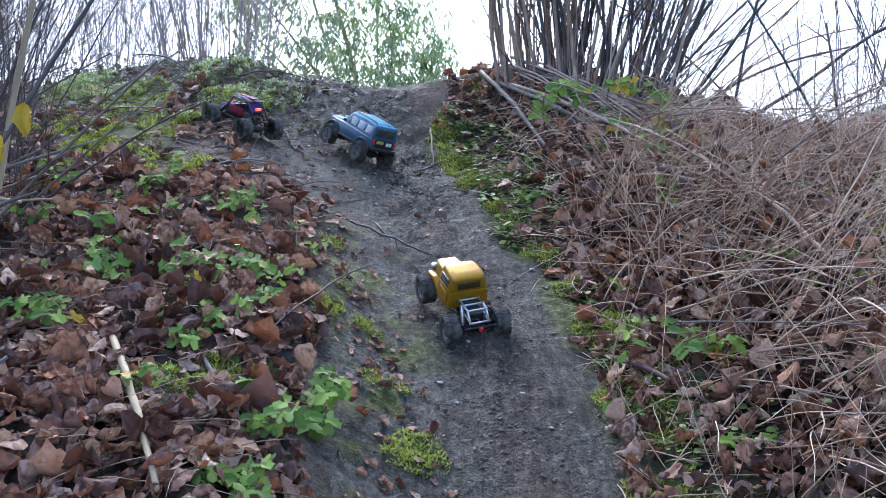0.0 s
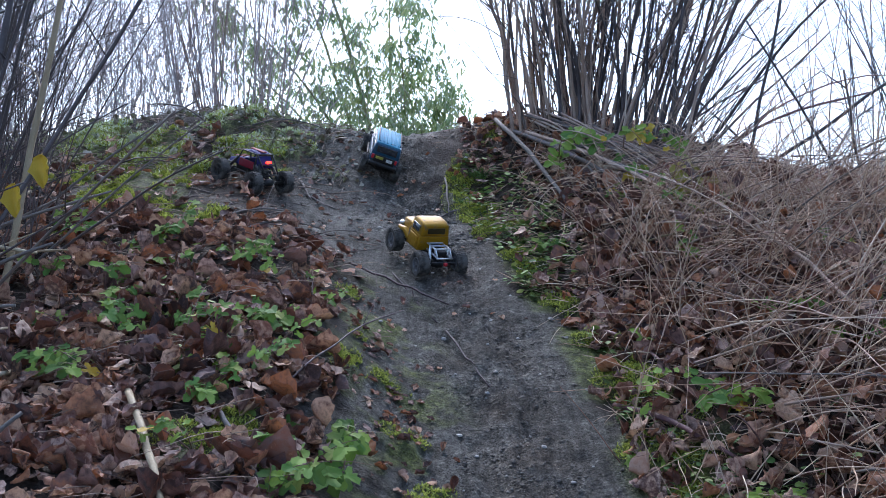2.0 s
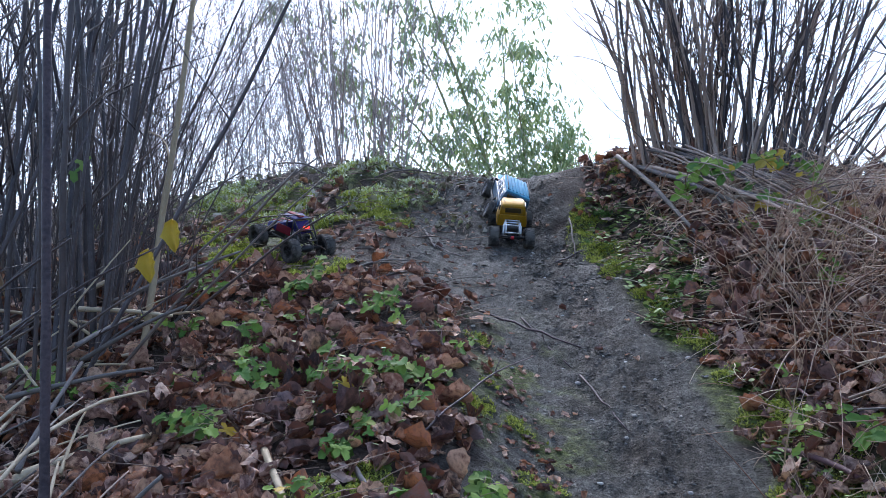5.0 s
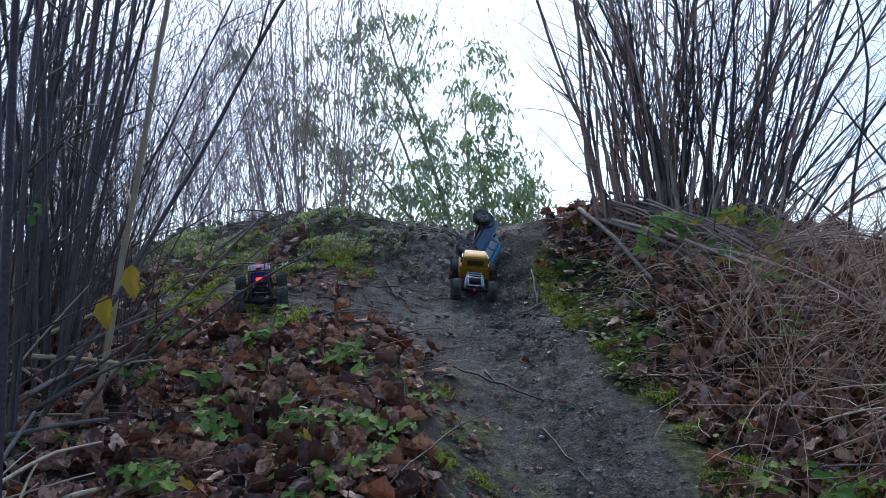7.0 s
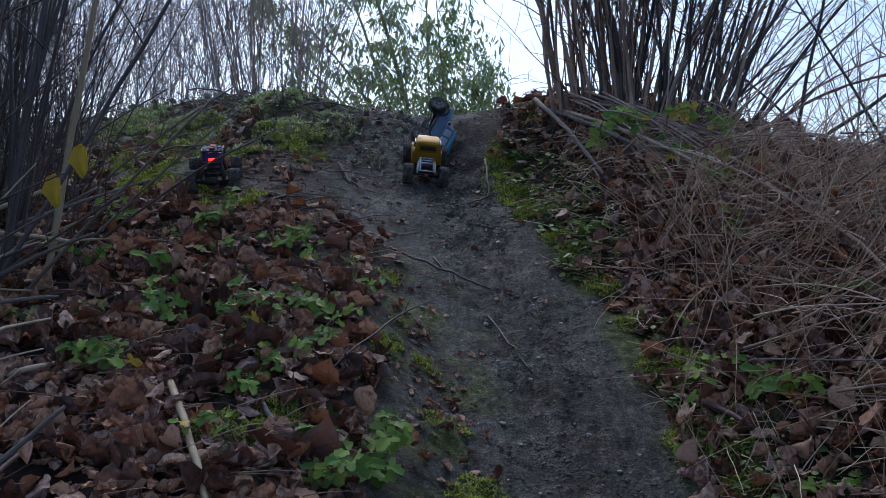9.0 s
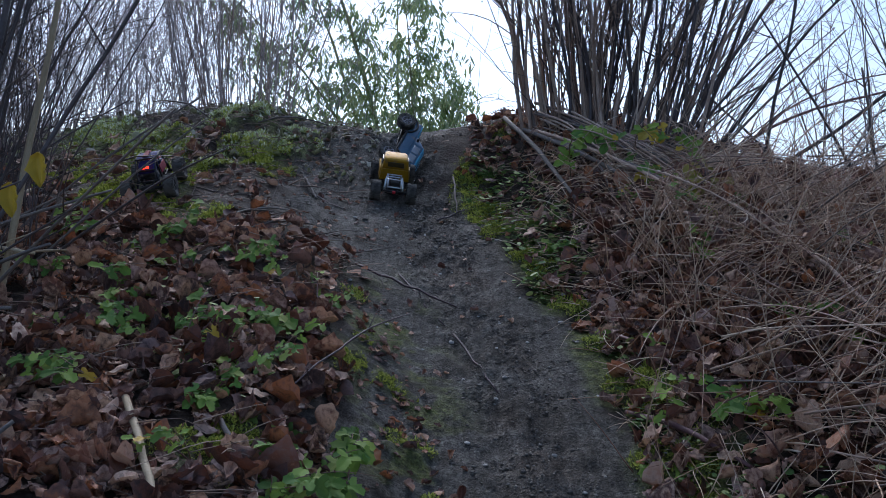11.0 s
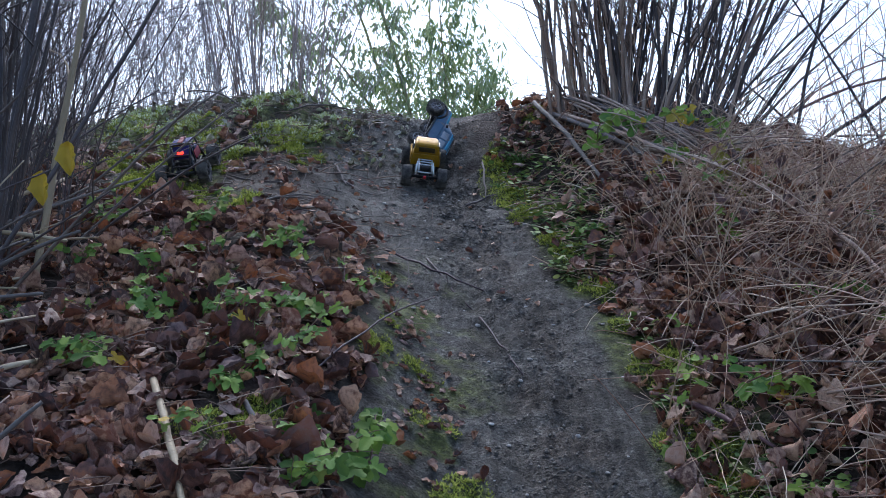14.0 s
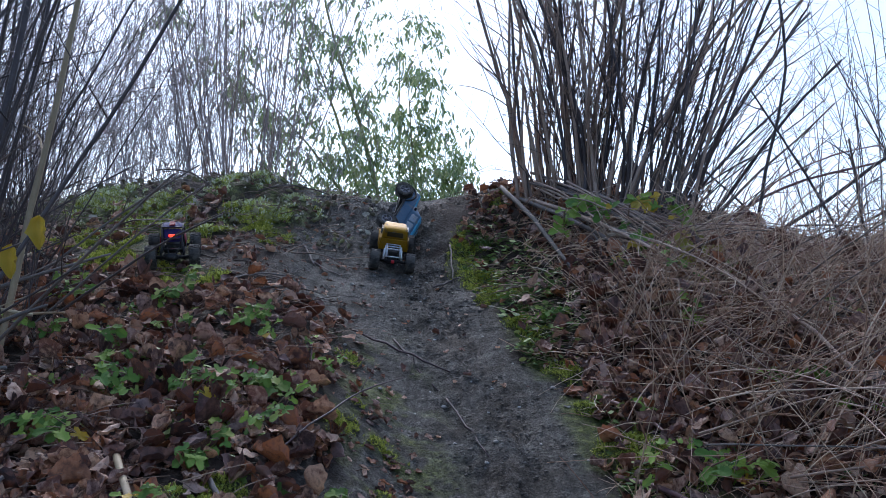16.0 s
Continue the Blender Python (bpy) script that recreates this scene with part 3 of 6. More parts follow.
# ---------------------------------------------------------------- litter of dead leaves
def litter_spots(n, g, x0, x1, y0, y1, side):
    out = []
    while len(out) < n:
        x, y = g.uniform(x0, x1), g.uniform(y0, y1)
        if float(bare(x, y)) > 0.25 and g.random() > 0.006:
            continue
        if y0 < 1.5 and g.random() > (min(y - y0, x - x0 if side < 0 else x1 - x) / 0.9) ** 1.5:
            continue
        u = x - float(track_x(y))
        if (u < 0) != (side < 0):
            continue
        if side < 0 and y > 5.3 and g.random() > (0.12 if x > -1.35 else 0.5):
            continue
        if side > 0 and y < 5.2 and u < 0.62 and g.random() > 0.25:
            continue
        if side > 0 and y > 5.2 and u < 0.8 and g.random() > 0.3:
            continue
        if float(mossy(np.float64(x), np.float64(y))) > 0.5 and g.random() > 0.12:
            continue
        if float(value_noise(x, y, 0.35, 21)) < -0.55 and g.random() > 0.3:
            continue
        out.append((x, y))
    return out


def leaf_turn(g, tilt):
    q = Euler((g.normal() * tilt, g.normal() * tilt, g.uniform(0, 6.283))).to_matrix()
    return q


def build_litter(name, label, seed, zone, single, rest, side):
    g = np.random.default_rng(seed)
    base = thing(name, label, "fallen leaves", kind="stuff")
    kinds = []
    for k in range(24):
        v, f = dead_leaf_verts(1.0, g.uniform(0.25, 0.40), g.uniform(-0.35, 0.5), g.uniform(-0.5, 0.5), g.uniform(0.008, 0.022), 100 + k)
        kinds.append((v, f))
    meshes = [Shape().add(v, f).mesh("leaf", leaf_dead_single) for v, f in kinds]
    for n, joined in ((single, False), (rest, True)):
        s = Shape()
        for x, y in litter_spots(n, g, *(zone[:4] if joined else zone[4:]), side):
            at, up = slope_frame(x, y)
            size = float(np.clip(g.normal(0.068, 0.024), 0.025, 0.12))
            size *= 1.0 if joined else 0.98
            k = int(g.integers(len(kinds)))
            m = up.to_track_quat("Z", "Y").to_matrix() @ leaf_turn(g, 0.30)
            at = at + up * (0.004 + 0.06 * g.random() ** 2)
            if joined:
                s.add(kinds[k][0] * size @ np.array(m).T + np.array(at), kinds[k][1])
            else:
                ob = new("leaf", meshes[k])
                ob.parent = base
                ob.matrix_basis = Matrix.Translation(at) @ m.to_4x4() @ Matrix.Diagonal((size, size, size, 1))
        if joined:
            tagged(part("leaf_layer", s, leaf_dead, base), kind="stuff")


build_litter("leaf_litter", "curled brown and mauve dead leaves on the bank", 41, (-3.6, 0.0, 1.2, 7.0, -1.7, -0.3, 2.3, 4.6), 300, 4600, -1)
build_litter("leaf_litter", "loose brown and tan dead leaves lying thick on the bank", 47, (-2.1, -0.2, 2.1, 4.4, -1.7, -0.3, 2.3, 4.6), 40, 900, -1)
build_litter("leaf_litter", "dry brown dead leaves under the brambles", 42, (0.1, 3.2, 1.4, 7.3, 0.4, 1.5, 2.9, 5.2), 290, 3600, 1)
build_litter("leaf_litter", "orange-brown dead leaves at the edge of the mud", 48, (0.35, 1.7, 2.4, 5.3, 0.4, 1.5, 2.9, 5.2), 40, 1700, 1)


def build_debris():
    g = np.random.default_rng(44)
    s = Shape()
    for k in range(650):
        x, y = g.uniform(-2.9, -0.35), g.uniform(2.2, 6.4)
        if float(bare(x, y)) > 0.5 and g.random() > 0.15:
            continue
        a = g.uniform(0, 6.28)
        pts = arch((x, y, float(surface(x, y)) + 0.01 + 0.06 * g.random()), (math.cos(a), math.sin(a), 0.5 * g.random()), g.uniform(0.08, 0.4), 0.25, 5, 0.05, g)
        pts[:, 2] = np.maximum(pts[:, 2], surface(pts[:, 0], pts[:, 1]) + 0.006)
        s.tube(pts, [g.uniform(0.001, 0.0026), 0.0008], 4)
    base = thing("twig_litter", "thin dry stems and twigs strewn over the leaves", "twigs", kind="stuff")
    tagged(part("stems", s, twig_strewn, base), kind="stuff")


build_debris()


def build_upper_debris():
    g = np.random.default_rng(45)
    base = thing("twig_litter", "grey twigs and leaf scraps on the upper mud", "twigs", kind="stuff")
    for k in range(44):
        x, y = g.uniform(-1.55, -0.55), g.uniform(5.2, 6.5)
        a = g.uniform(0, 6.28)
        pts = arch((x, y, float(surface(x, y)) + 0.008), (math.cos(a), math.sin(a), 0.25 * g.random()), g.uniform(0.07, 0.4), 0.4, 6, 0.05, g)
        pts[:, 2] = np.maximum(pts[:, 2], surface(pts[:, 0], pts[:, 1]) + 0.004)
        part("twig", Shape().tube(pts, [g.uniform(0.002, 0.0045), 0.0013], 5), twig_dark if k % 3 else stem_grey, base)
    scraps = Shape()
    for k in range(640):
        y = g.uniform(4.8, 7.3)
        if k % 3 == 0:
            y = g.uniform(3.0, 5.0)
        x = float(track_x(y)) - 0.45 + 0.1 * g.normal() if k % 3 == 0 else g.uniform(-1.7, -0.5) if g.random() < 0.75 else float(track_x(y)) + 0.4 * g.normal()
        v, f = dead_leaf_verts(g.uniform(0.012, 0.05), 0.34, g.uniform(-0.1, 0.25), g.uniform(-0.2, 0.2), 0.02, 1700 + k)
        at, up = slope_frame(x, y)
        m = up.to_track_quat("Z", "Y").to_matrix() @ leaf_turn(g, 0.12)
        scraps.add(v @ np.array(m).T + np.array(at + up * 0.005), f)
    tagged(part("leaf_scraps", scraps, leaf_dead, base), kind="stuff")


build_upper_debris()


def build_shoulder_heap():
    g = np.random.default_rng(46)
    base = thing("leaf_litter", "russet dead leaves and dry stems heaped on the shoulder of the track", "fallen leaves", kind="stuff")
    leaves, stems = Shape(), Shape()
    for k in range(170):
        x, y = 0.22 + 0.17 * g.normal(), g.uniform(6.75, 7.55)
        if x < -0.12 or x - float(track_x(y)) < 0.40 + 0.1 * g.normal():
            continue
        v, f = dead_leaf_verts(float(np.clip(g.normal(0.05, 0.02), 0.02, 0.09)), 0.36, g.uniform(-0.2, 0.4), g.uniform(-0.3, 0.3), 0.02, 2600 + k)
        at, up = slope_frame(x, y)
        m = up.to_track_quat("Z", "Y").to_matrix() @ leaf_turn(g, 0.22)
        leaves.add(v @ np.array(m).T + np.array(at + up * (0.008 + 0.03 * g.random())), f)
    for k in range(110):
        x, y = 0.25 + 0.2 * g.normal(), g.uniform(5.6, 7.5)
        if x - float(track_x(y)) < 0.36:
            continue
        a = g.uniform(0, 6.28)
        pts = arch((x, y, float(surface(x, y)) + 0.02 + 0.03 * g.random()), (math.cos(a), math.sin(a), 0.4 * g.random()), g.uniform(0.08, 0.35), 0.6, 5, 0.07, g)
        pts[:, 2] = np.maximum(pts[:, 2], surface(pts[:, 0], pts[:, 1]) + 0.006)
        stems.tube(pts, [g.uniform(0.0015, 0.004), 0.001], 4)
    tagged(part("leaf_layer", leaves, leaf_dead, base), kind="stuff")
    tagged(part("stem_layer", stems, twig_strewn, base), kind="stuff")


build_shoulder_heap()


# ---------------------------------------------------------------- moss, weeds, grass
def build_moss():
    g = np.random.default_rng(51)
    frosty, plain = Shape(), Shape()
    n = 0
    while n < 36000:
        cx, cy, r = MOSS[int(g.integers(len(MOSS)))]
        if g.random() > (r / 0.4) ** 1.7:
            continue
        x, y = cx + r * g.normal() * 0.5, cy + r * g.normal() * 0.55
        crest = y > 5.2 and x < -0.9
        gap = float(value_noise(x, y, 0.12, 33) + 0.6 * value_noise(x, y, 0.05, 34))
        if float(mossy(x, y)) < 0.3 or gap < (-0.1 if crest else -0.35):
            continue
        z = float(surface(x, y)) + 0.012 * max(0.0, gap)
        high = crest and y > 6.3 and g.random() < 0.22 + 0.6 * smooth(6.5, 7.3, y) + 0.25 * value_noise(x, y, 0.25, 35)
        s = frosty if high else plain
        size = g.uniform(0.005, 0.010) * (1.65 if crest else 0.95)
        for _ in range(2):
            a, lean = g.uniform(0, 6.28), g.uniform(0.4, 2.2)
            d = np.array([math.cos(a) * lean, math.sin(a) * lean - 0.3, 1.0])
            d *= size * g.uniform(1.0, 2.8) / np.linalg.norm(d)
            across = np.array([-math.sin(a), math.cos(a), 0.2 * g.normal()]) * size * 0.3
            p = np.array([x, y, z - 0.003])
            s.add([p, p + d * 0.35 + across * 1.6, p + d * 0.5 + across * 0.4, p + d * 0.75 + across, p + d, p + d * 0.75 - across, p + d * 0.5 - across * 0.4, p + d * 0.35 - across * 1.6], [(0, 1, 2), (0, 2, 6), (0, 6, 7), (2, 3, 4), (2, 4, 6), (6, 4, 5)])
        n += 1
    base = thing("moss", "yellow-green moss cushions, frosted on the crest", "moss", kind="stuff")
    tagged(part("cushion", plain, moss_mat, base, "bright yellow-green moss"), kind="stuff")
    tagged(part("frosted_cushion", frosty, moss_frost, base, "pale frosted moss"), kind="stuff")


build_moss()


def crest_litter():
    """Dry stems, scraps and small plants along the mossy skyline."""
    g = np.random.default_rng(52)
    base = thing("crest_litter", "dry stems and frosted scraps along the mossy crest", "twigs", kind="stuff")
    stems, scraps = Shape(), Shape()
    for k in range(520):
        x, y = g.uniform(-3.4, -0.7), g.uniform(6.3, 8.3)
        a = g.uniform(0, 6.28)
        pts = arch((x, y, float(surface(x, y)) + 0.01 + 0.03 * g.random()), (math.cos(a), math.sin(a), 0.6 * g.random()), g.uniform(0.06, 0.4), 0.7, 5, 0.09, g)
        pts[:, 2] = np.maximum(pts[:, 2], surface(pts[:, 0], pts[:, 1]) + 0.006)
        stems.tube(pts, [g.uniform(0.0015, 0.004), 0.001], 4)
    for k in range(900):
        x, y = g.uniform(-3.4, -0.6), g.uniform(6.6, 8.2)
        v, f = dead_leaf_verts(g.uniform(0.015, 0.06), 0.34, g.uniform(-0.4, 0.6), g.uniform(-0.4, 0.5), 0.03, 5200 + k)
        at, up = slope_frame(x, y)
        m = up.to_track_quat("Z", "Y").to_matrix() @ leaf_turn(g, 0.6)
        scraps.add(v @ np.array(m).T + np.array(at + up * 0.012), f)
    tagged(part("stems", stems, twig_strewn, base), kind="stuff")
    tagged(part("scraps", scraps, leaf_scrap, base), kind="stuff")


crest_litter()


def build_weeds():
    g = np.random.default_rng(61)
    s = Shape()
    spots = [(0.16, 6.8, 0.14), (0.05, 6.25, 0.12), (0.2, 5.85, 0.16), (0.38, 5.85, 0.16), (0.5, 5.4, 0.16), (0.4, 6.45, 0.2), (0.66, 3.72, 0.14), (0.9, 3.5, 0.16), (0.6, 4.5, 0.12),
             (-1.15, 4.2, 0.22), (-0.95, 3.75, 0.2), (0.62, 4.0, 0.1), (0.5, 6.0, 0.2), (0.3, 6.2, 0.2), (0.45, 5.6, 0.2), (0.25, 6.6, 0.16), (1.2, 3.5, 0.25), (0.35, 5.2, 0.1)]
    for _ in range(2900):
        cx, cy, r = spots[int(g.integers(len(spots)))]
        x, y = cx + r * g.normal() * 0.7, cy + r * g.normal() * 0.8
        if float(bare(x, y)) > 0.35:
            continue
        p = np.array([x, y, float(surface(x, y)) + abs(g.normal()) * 0.03])
        size, a = g.uniform(0.010, 0.034), g.uniform(0, 6.28)
        d, side = np.array([math.cos(a), math.sin(a), g.uniform(-0.2, 0.7)]) * size, np.array([-math.sin(a), math.cos(a), g.uniform(-0.3, 0.3)]) * size * 0.58
        s.add([p, p + 0.2 * d + side * 0.8, p + 0.6 * d + side, p + 0.95 * d + side * 0.5, p + 1.05 * d, p + 0.95 * d - side * 0.5, p + 0.6 * d - side, p + 0.2 * d - side * 0.8], [(0, 1, 2, 3, 4), (0, 4, 5, 6, 7)])
    dry = Shape()
    for _ in range(520):
        y = g.uniform(3.2, 6.4)
        x = float(track_x(y)) + 0.42 + abs(0.28 * g.normal())
        if float(bare(x, y)) > 0.4:
            continue
        a = g.uniform(0, 6.28)
        pts = arch((x, y, float(surface(x, y)) + 0.01 + 0.03 * g.random()), (math.cos(a), math.sin(a) - 0.4, 0.4 * g.random()), g.uniform(0.05, 0.2), 0.4, 5, 0.08, g)
        pts[:, 2] = np.maximum(pts[:, 2], surface(pts[:, 0], pts[:, 1]) + 0.006)
        dry.tube(pts, [g.uniform(0.001, 0.003), 0.0008], 4)
    base = thing("dry_grass", "dry straw-coloured stems at the edge of the track", "dry grass", kind="stuff")
    tagged(part("stems", dry, straw, base), kind="stuff")
    base = thing("weeds", "low green weeds along the mud track", "weeds", kind="stuff")
    tagged(part("weed_leaf", s, leaf_weed, base), kind="stuff")


build_weeds()


def grass_tuft(x, y, n, height, seed):
    g = np.random.default_rng(seed)
    at, _ = slope_frame(x, y)
    s = Shape()
    for _ in range(n):
        a = g.uniform(0, 6.28)
        pts = arch((0.02 * g.normal(), 0.02 * g.normal(), -0.004), (math.cos(a) * 0.5, math.sin(a) * 0.5, 1), height * g.uniform(0.5, 1), 1.3, 6, 0.03, g)
        s.tube(pts, [0.0022, 0.0018, 0.0006], 3)
    base = thing("grass_tuft", "small tuft of green grass beside the track", "grass", "grass tufts", at=at)
    part("blade", s, grass_mat, base)


grass_tuft(0.14, 6.72, 46, 0.17, 1)
grass_tuft(0.33, 5.72, 30, 0.12, 2)
grass_tuft(0.02, 6.42, 22, 0.10, 3)
grass_tuft(1.02, 3.42, 24, 0.12, 4)


# ---------------------------------------------------------------- bramble seedlings
def seedling(x, y, stems, height, seed, size=1.0, label="young bramble with fresh green lobed leaves"):
    g = np.random.default_rng(seed)
    at, up = slope_frame(x, y)
    base = thing("bramble_seedling", label, "bramble", "bramble seedlings", at=at)
    for _ in range(stems):
        a = g.uniform(0, 6.28)
        pts = arch((0, 0, -0.01), (math.cos(a) * 0.7, math.sin(a) * 0.7 - 0.25, 1), height * g.uniform(0.6, 1.1), 0.9, 6, 0.06, g)
        part("stem", Shape().tube(pts, [0.0028, 0.002, 0.0012], 5), cane_red, base)
        for p in pts[3:]:
            for _ in range(1 + int(g.random() < 0.7)):
                b = g.uniform(0, 6.28)
                mesh = (GREEN_LEAVES if g.random() < 0.45 else FRESH_LEAVES)[int(g.integers(4))] if g.random() > 0.006 else YELLOW_LEAVES[int(g.integers(3))]
                ahead = (math.cos(b), 0.7 * math.sin(b) - 0.45, g.uniform(-1.0, 0.2))
                set_leaf(mesh, base, Vector(p) + 0.018 * Vector(ahead), ahead, (g.normal() * 0.45, -0.8, 0.8), size * g.uniform(0.7, 1.35))
    return base


PLANTS = [(-0.47, 3.3, 6, 0.24, 1.4), (-0.38, 3.38, 5, 0.2, 1.35), (-0.72, 4.14, 4, 0.15, 1.2), (-0.86, 3.54, 3, 0.15, 1.0), (-1.1, 3.97, 4, 0.22, 1.0), (-1.34, 4.2, 3, 0.14, 1.0), (-0.53, 2.68, 3, 0.13, 1.2),
          (-1.46, 3.96, 3, 0.12, 1.1), (-1.45, 4.84, 2, 0.12, 0.9), (0.99, 3.9, 5, 0.17, 1.35), (1.11, 4.92, 2, 0.12, 1.0), (0.86, 4.41, 2, 0.10, 1.0)]
PLANTS += [(1.27, 4.28, 2, 0.14, 1.0), (0.47, 5.61, 4, 0.10, 1.0), (1.02, 3.41, 3, 0.10, 0.9), (1.57, 4.15, 3, 0.16, 1.1), (1.5, 3.5, 3, 0.18, 1.2), (-1.0, 3.75, 3, 0.24, 0.9), (-0.55, 2.94, 3, 0.14, 1.1), (0.67, 3.72, 2, 0.08, 0.9)]
extra = np.random.default_rng(5)
for k in range(24):
    PLANTS.append((extra.uniform(-1.9, -0.6), extra.uniform(3.0, 5.0), 1 + k % 3, extra.uniform(0.12, 0.25), extra.uniform(0.7, 1.2)))
for k in range(14):
    PLANTS.append((extra.uniform(0.7, 2.0), extra.uniform(3.3, 6.2), 1 + k % 2, extra.uniform(0.2, 0.36), extra.uniform(0.8, 1.1)))
for k, (x, y, stems, height, size) in enumerate(PLANTS):
    seedling(x, y, stems, 1.25 * height, 300 + k, 0.85 * size)


# ---------------------------------------------------------------- stalks and shrubs
def stalk(parent, start, direction, length, radius, mat, g, droop=0.1, twigs=2, name="stem", sides=7, wobble=0.02):
    """A tapered stalk with swollen nodes and a few side twigs, as one mesh."""
    steps = max(8, int(length / 0.16))
    pts = arch(start, direction, length, droop, steps, wobble, g)
    fine = np.stack([np.interp(np.linspace(0, steps, steps * 2 + 1), np.arange(steps + 1), pts[:, k]) for k in range(3)], 1)
    taper = np.linspace(1, 0.55, len(fine))
    taper[1::4] *= 1.10
    ob = part(name, Shape().tube(fine, radius * taper, sides), mat, parent)
    for _ in range(twigs):
        p = pts[int(g.integers(steps // 3, steps))]
        a = g.uniform(0, 6.28)
        d = np.array(direction) * 0.8 + np.array([math.cos(a), math.sin(a), 0.3])
        part("twig", Shape().tube(arch(p, d, length * g.uniform(0.1, 0.3), 0.2, 5, 0.12, g), [radius * 0.4, radius * 0.14], 4), mat, ob)
    return ob


def left_clump():
    g = np.random.default_rng(71)
    base = thing("stalk_clump", "dense clump of dark upright dead stalks on the bank", "shrub", "stalk clumps")
    for k in range(128):
        y = g.uniform(3.6, 5.7)
        x = -0.465 * y - 1.5 * g.random() ** 1.3
        z = float(surface(x, y)) - 0.03
        lean = (0.07 + 0.13 * g.normal() + 0.14 * (x + 2.5), g.normal() * 0.12, 1)
        mat = stem_tan if g.random() < 0.07 else stem_dark
        stalk(base, (x, y, z), lean, g.uniform(1.6, 2.9), 0.0045 + 0.011 * g.random() ** 1.2, mat, g, -0.08 + 0.16 * g.random(), 4, wobble=0.034)
    fine = Shape()
    for k in range(260):
        y = g.uniform(4.4, 6.6)
        x = -0.40 * y - 1.8 * g.random()
        pts = arch((x, y, float(surface(x, y)) - 0.02), (0.25 * g.normal() + 0.1, 0.15 * g.normal(), 1), g.uniform(0.8, 2.4), 0.25 * g.random(), 8, 0.05, g)
        fine.tube(pts, [g.uniform(0.002, 0.005), 0.0012], 4)
        for _ in range(4):
            p = pts[int(g.integers(2, 9))]
            fine.tube(arch(p, (0.8 * g.normal(), 0.4 * g.normal(), 0.7), g.uniform(0.15, 0.5), 0.2, 4, 0.12, g), [0.0022, 0.001], 3)
    tagged(part("twig_spray", fine, twig_dark, base, "thin dark crossing twigs"), kind="stuff")
    for k in range(26):
        x, y = g.uniform(-2.7, -1.85), g.uniform(3.5, 4.3)
        a = g.normal() * 0.9
        stalk(base, (x, y, float(surface(x, y)) + 0.04 + 0.22 * g.random()), (math.cos(a), math.sin(a) * 0.5, 0.5 * g.normal() + 0.2), g.uniform(0.25, 0.6), g.uniform(0.004, 0.011), stem_pale if g.random() < 0.6 else stem_grey, g, 0.15, 0, "broken_stem", 7)
    for k in range(34):
        y = g.uniform(2.4, 3.4)
        x = -y * g.uniform(0.515, 0.66)
        a = g.normal() * 0.7 + 1.2
        stalk(base, (x, y, float(surface(x, y)) + 0.02 + 0.10 * g.random()), (math.cos(a), math.sin(a), 0.6 + 0.4 * g.normal()), g.uniform(0.2, 0.45), 0.003 + 0.008 * g.random() ** 1.5, stem_pale if g.random() < 0.3 else stem_tan if g.random() < 0.6 else stem_grey, g, 0.15, 0, "broken_stem", 7)
    for k in range(16):
        x, y = g.uniform(-2.9, -1.75), g.uniform(3.3, 5.2)
        z = float(surface(x, y)) - 0.02
        stalk(base, (x, y, z), (0.8 + 0.4 * g.random(), g.normal() * 0.3, 0.9), g.uniform(0.6, 1.3), g.uniform(0.004, 0.008), stem_dark if g.random() < 0.7 else stem_grey, g, 0.25, 3, "leaning_stem", 6)
    stalk(base, (-1.80, 4.1, float(surface(-1.80, 4.1)) - 0.03), (0.19, -0.02, 1), 2.3, 0.015, stem_pale, g, 0.02, 1, "pale_stem")
    stalk(base, (-1.92, 4.0, float(surface(-1.92, 4.0)) - 0.03), (0.10, 0.0, 1), 2.2, 0.017, stem_dark, g, 0.0, 1)
    for x, y, z in ((-1.485, 3.70, 1.955), (-1.575, 3.69, 1.85)):
        set_leaf(oval_leaf("yellow_leaf", leaf_yellow, 0.125, 9), base, (x, y, z), (0.15, -0.2, -1), (0.1, -1, 0.2), 1.0, "yellow_leaf")
    for x, y, z in ((-1.98, 4.0, 2.30), (-1.93, 4.05, 1.62), (-2.02, 4.0, 2.26)):
        set_leaf(GREEN_LEAVES[1], base, (x, y, z), (0.2, -0.3, -0.6), (0.1, -1, 0.4), 1.3, "green_leaf")
    return base


left_clump()


def near_stalk():
    g = np.random.default_rng(72)
    base = thing("tall_stalk", "single dark purple-brown stalk standing close by", "stalk", at=(-1.20, 2.25, float(surface(-1.20, 2.25)) - 0.03))
    stalk(base, (0, 0, 0), (0.02, 0, 1), 2.6, 0.0125, stem_near, g, 0.0, 0, "stem", 10, 0.006)


near_stalk()


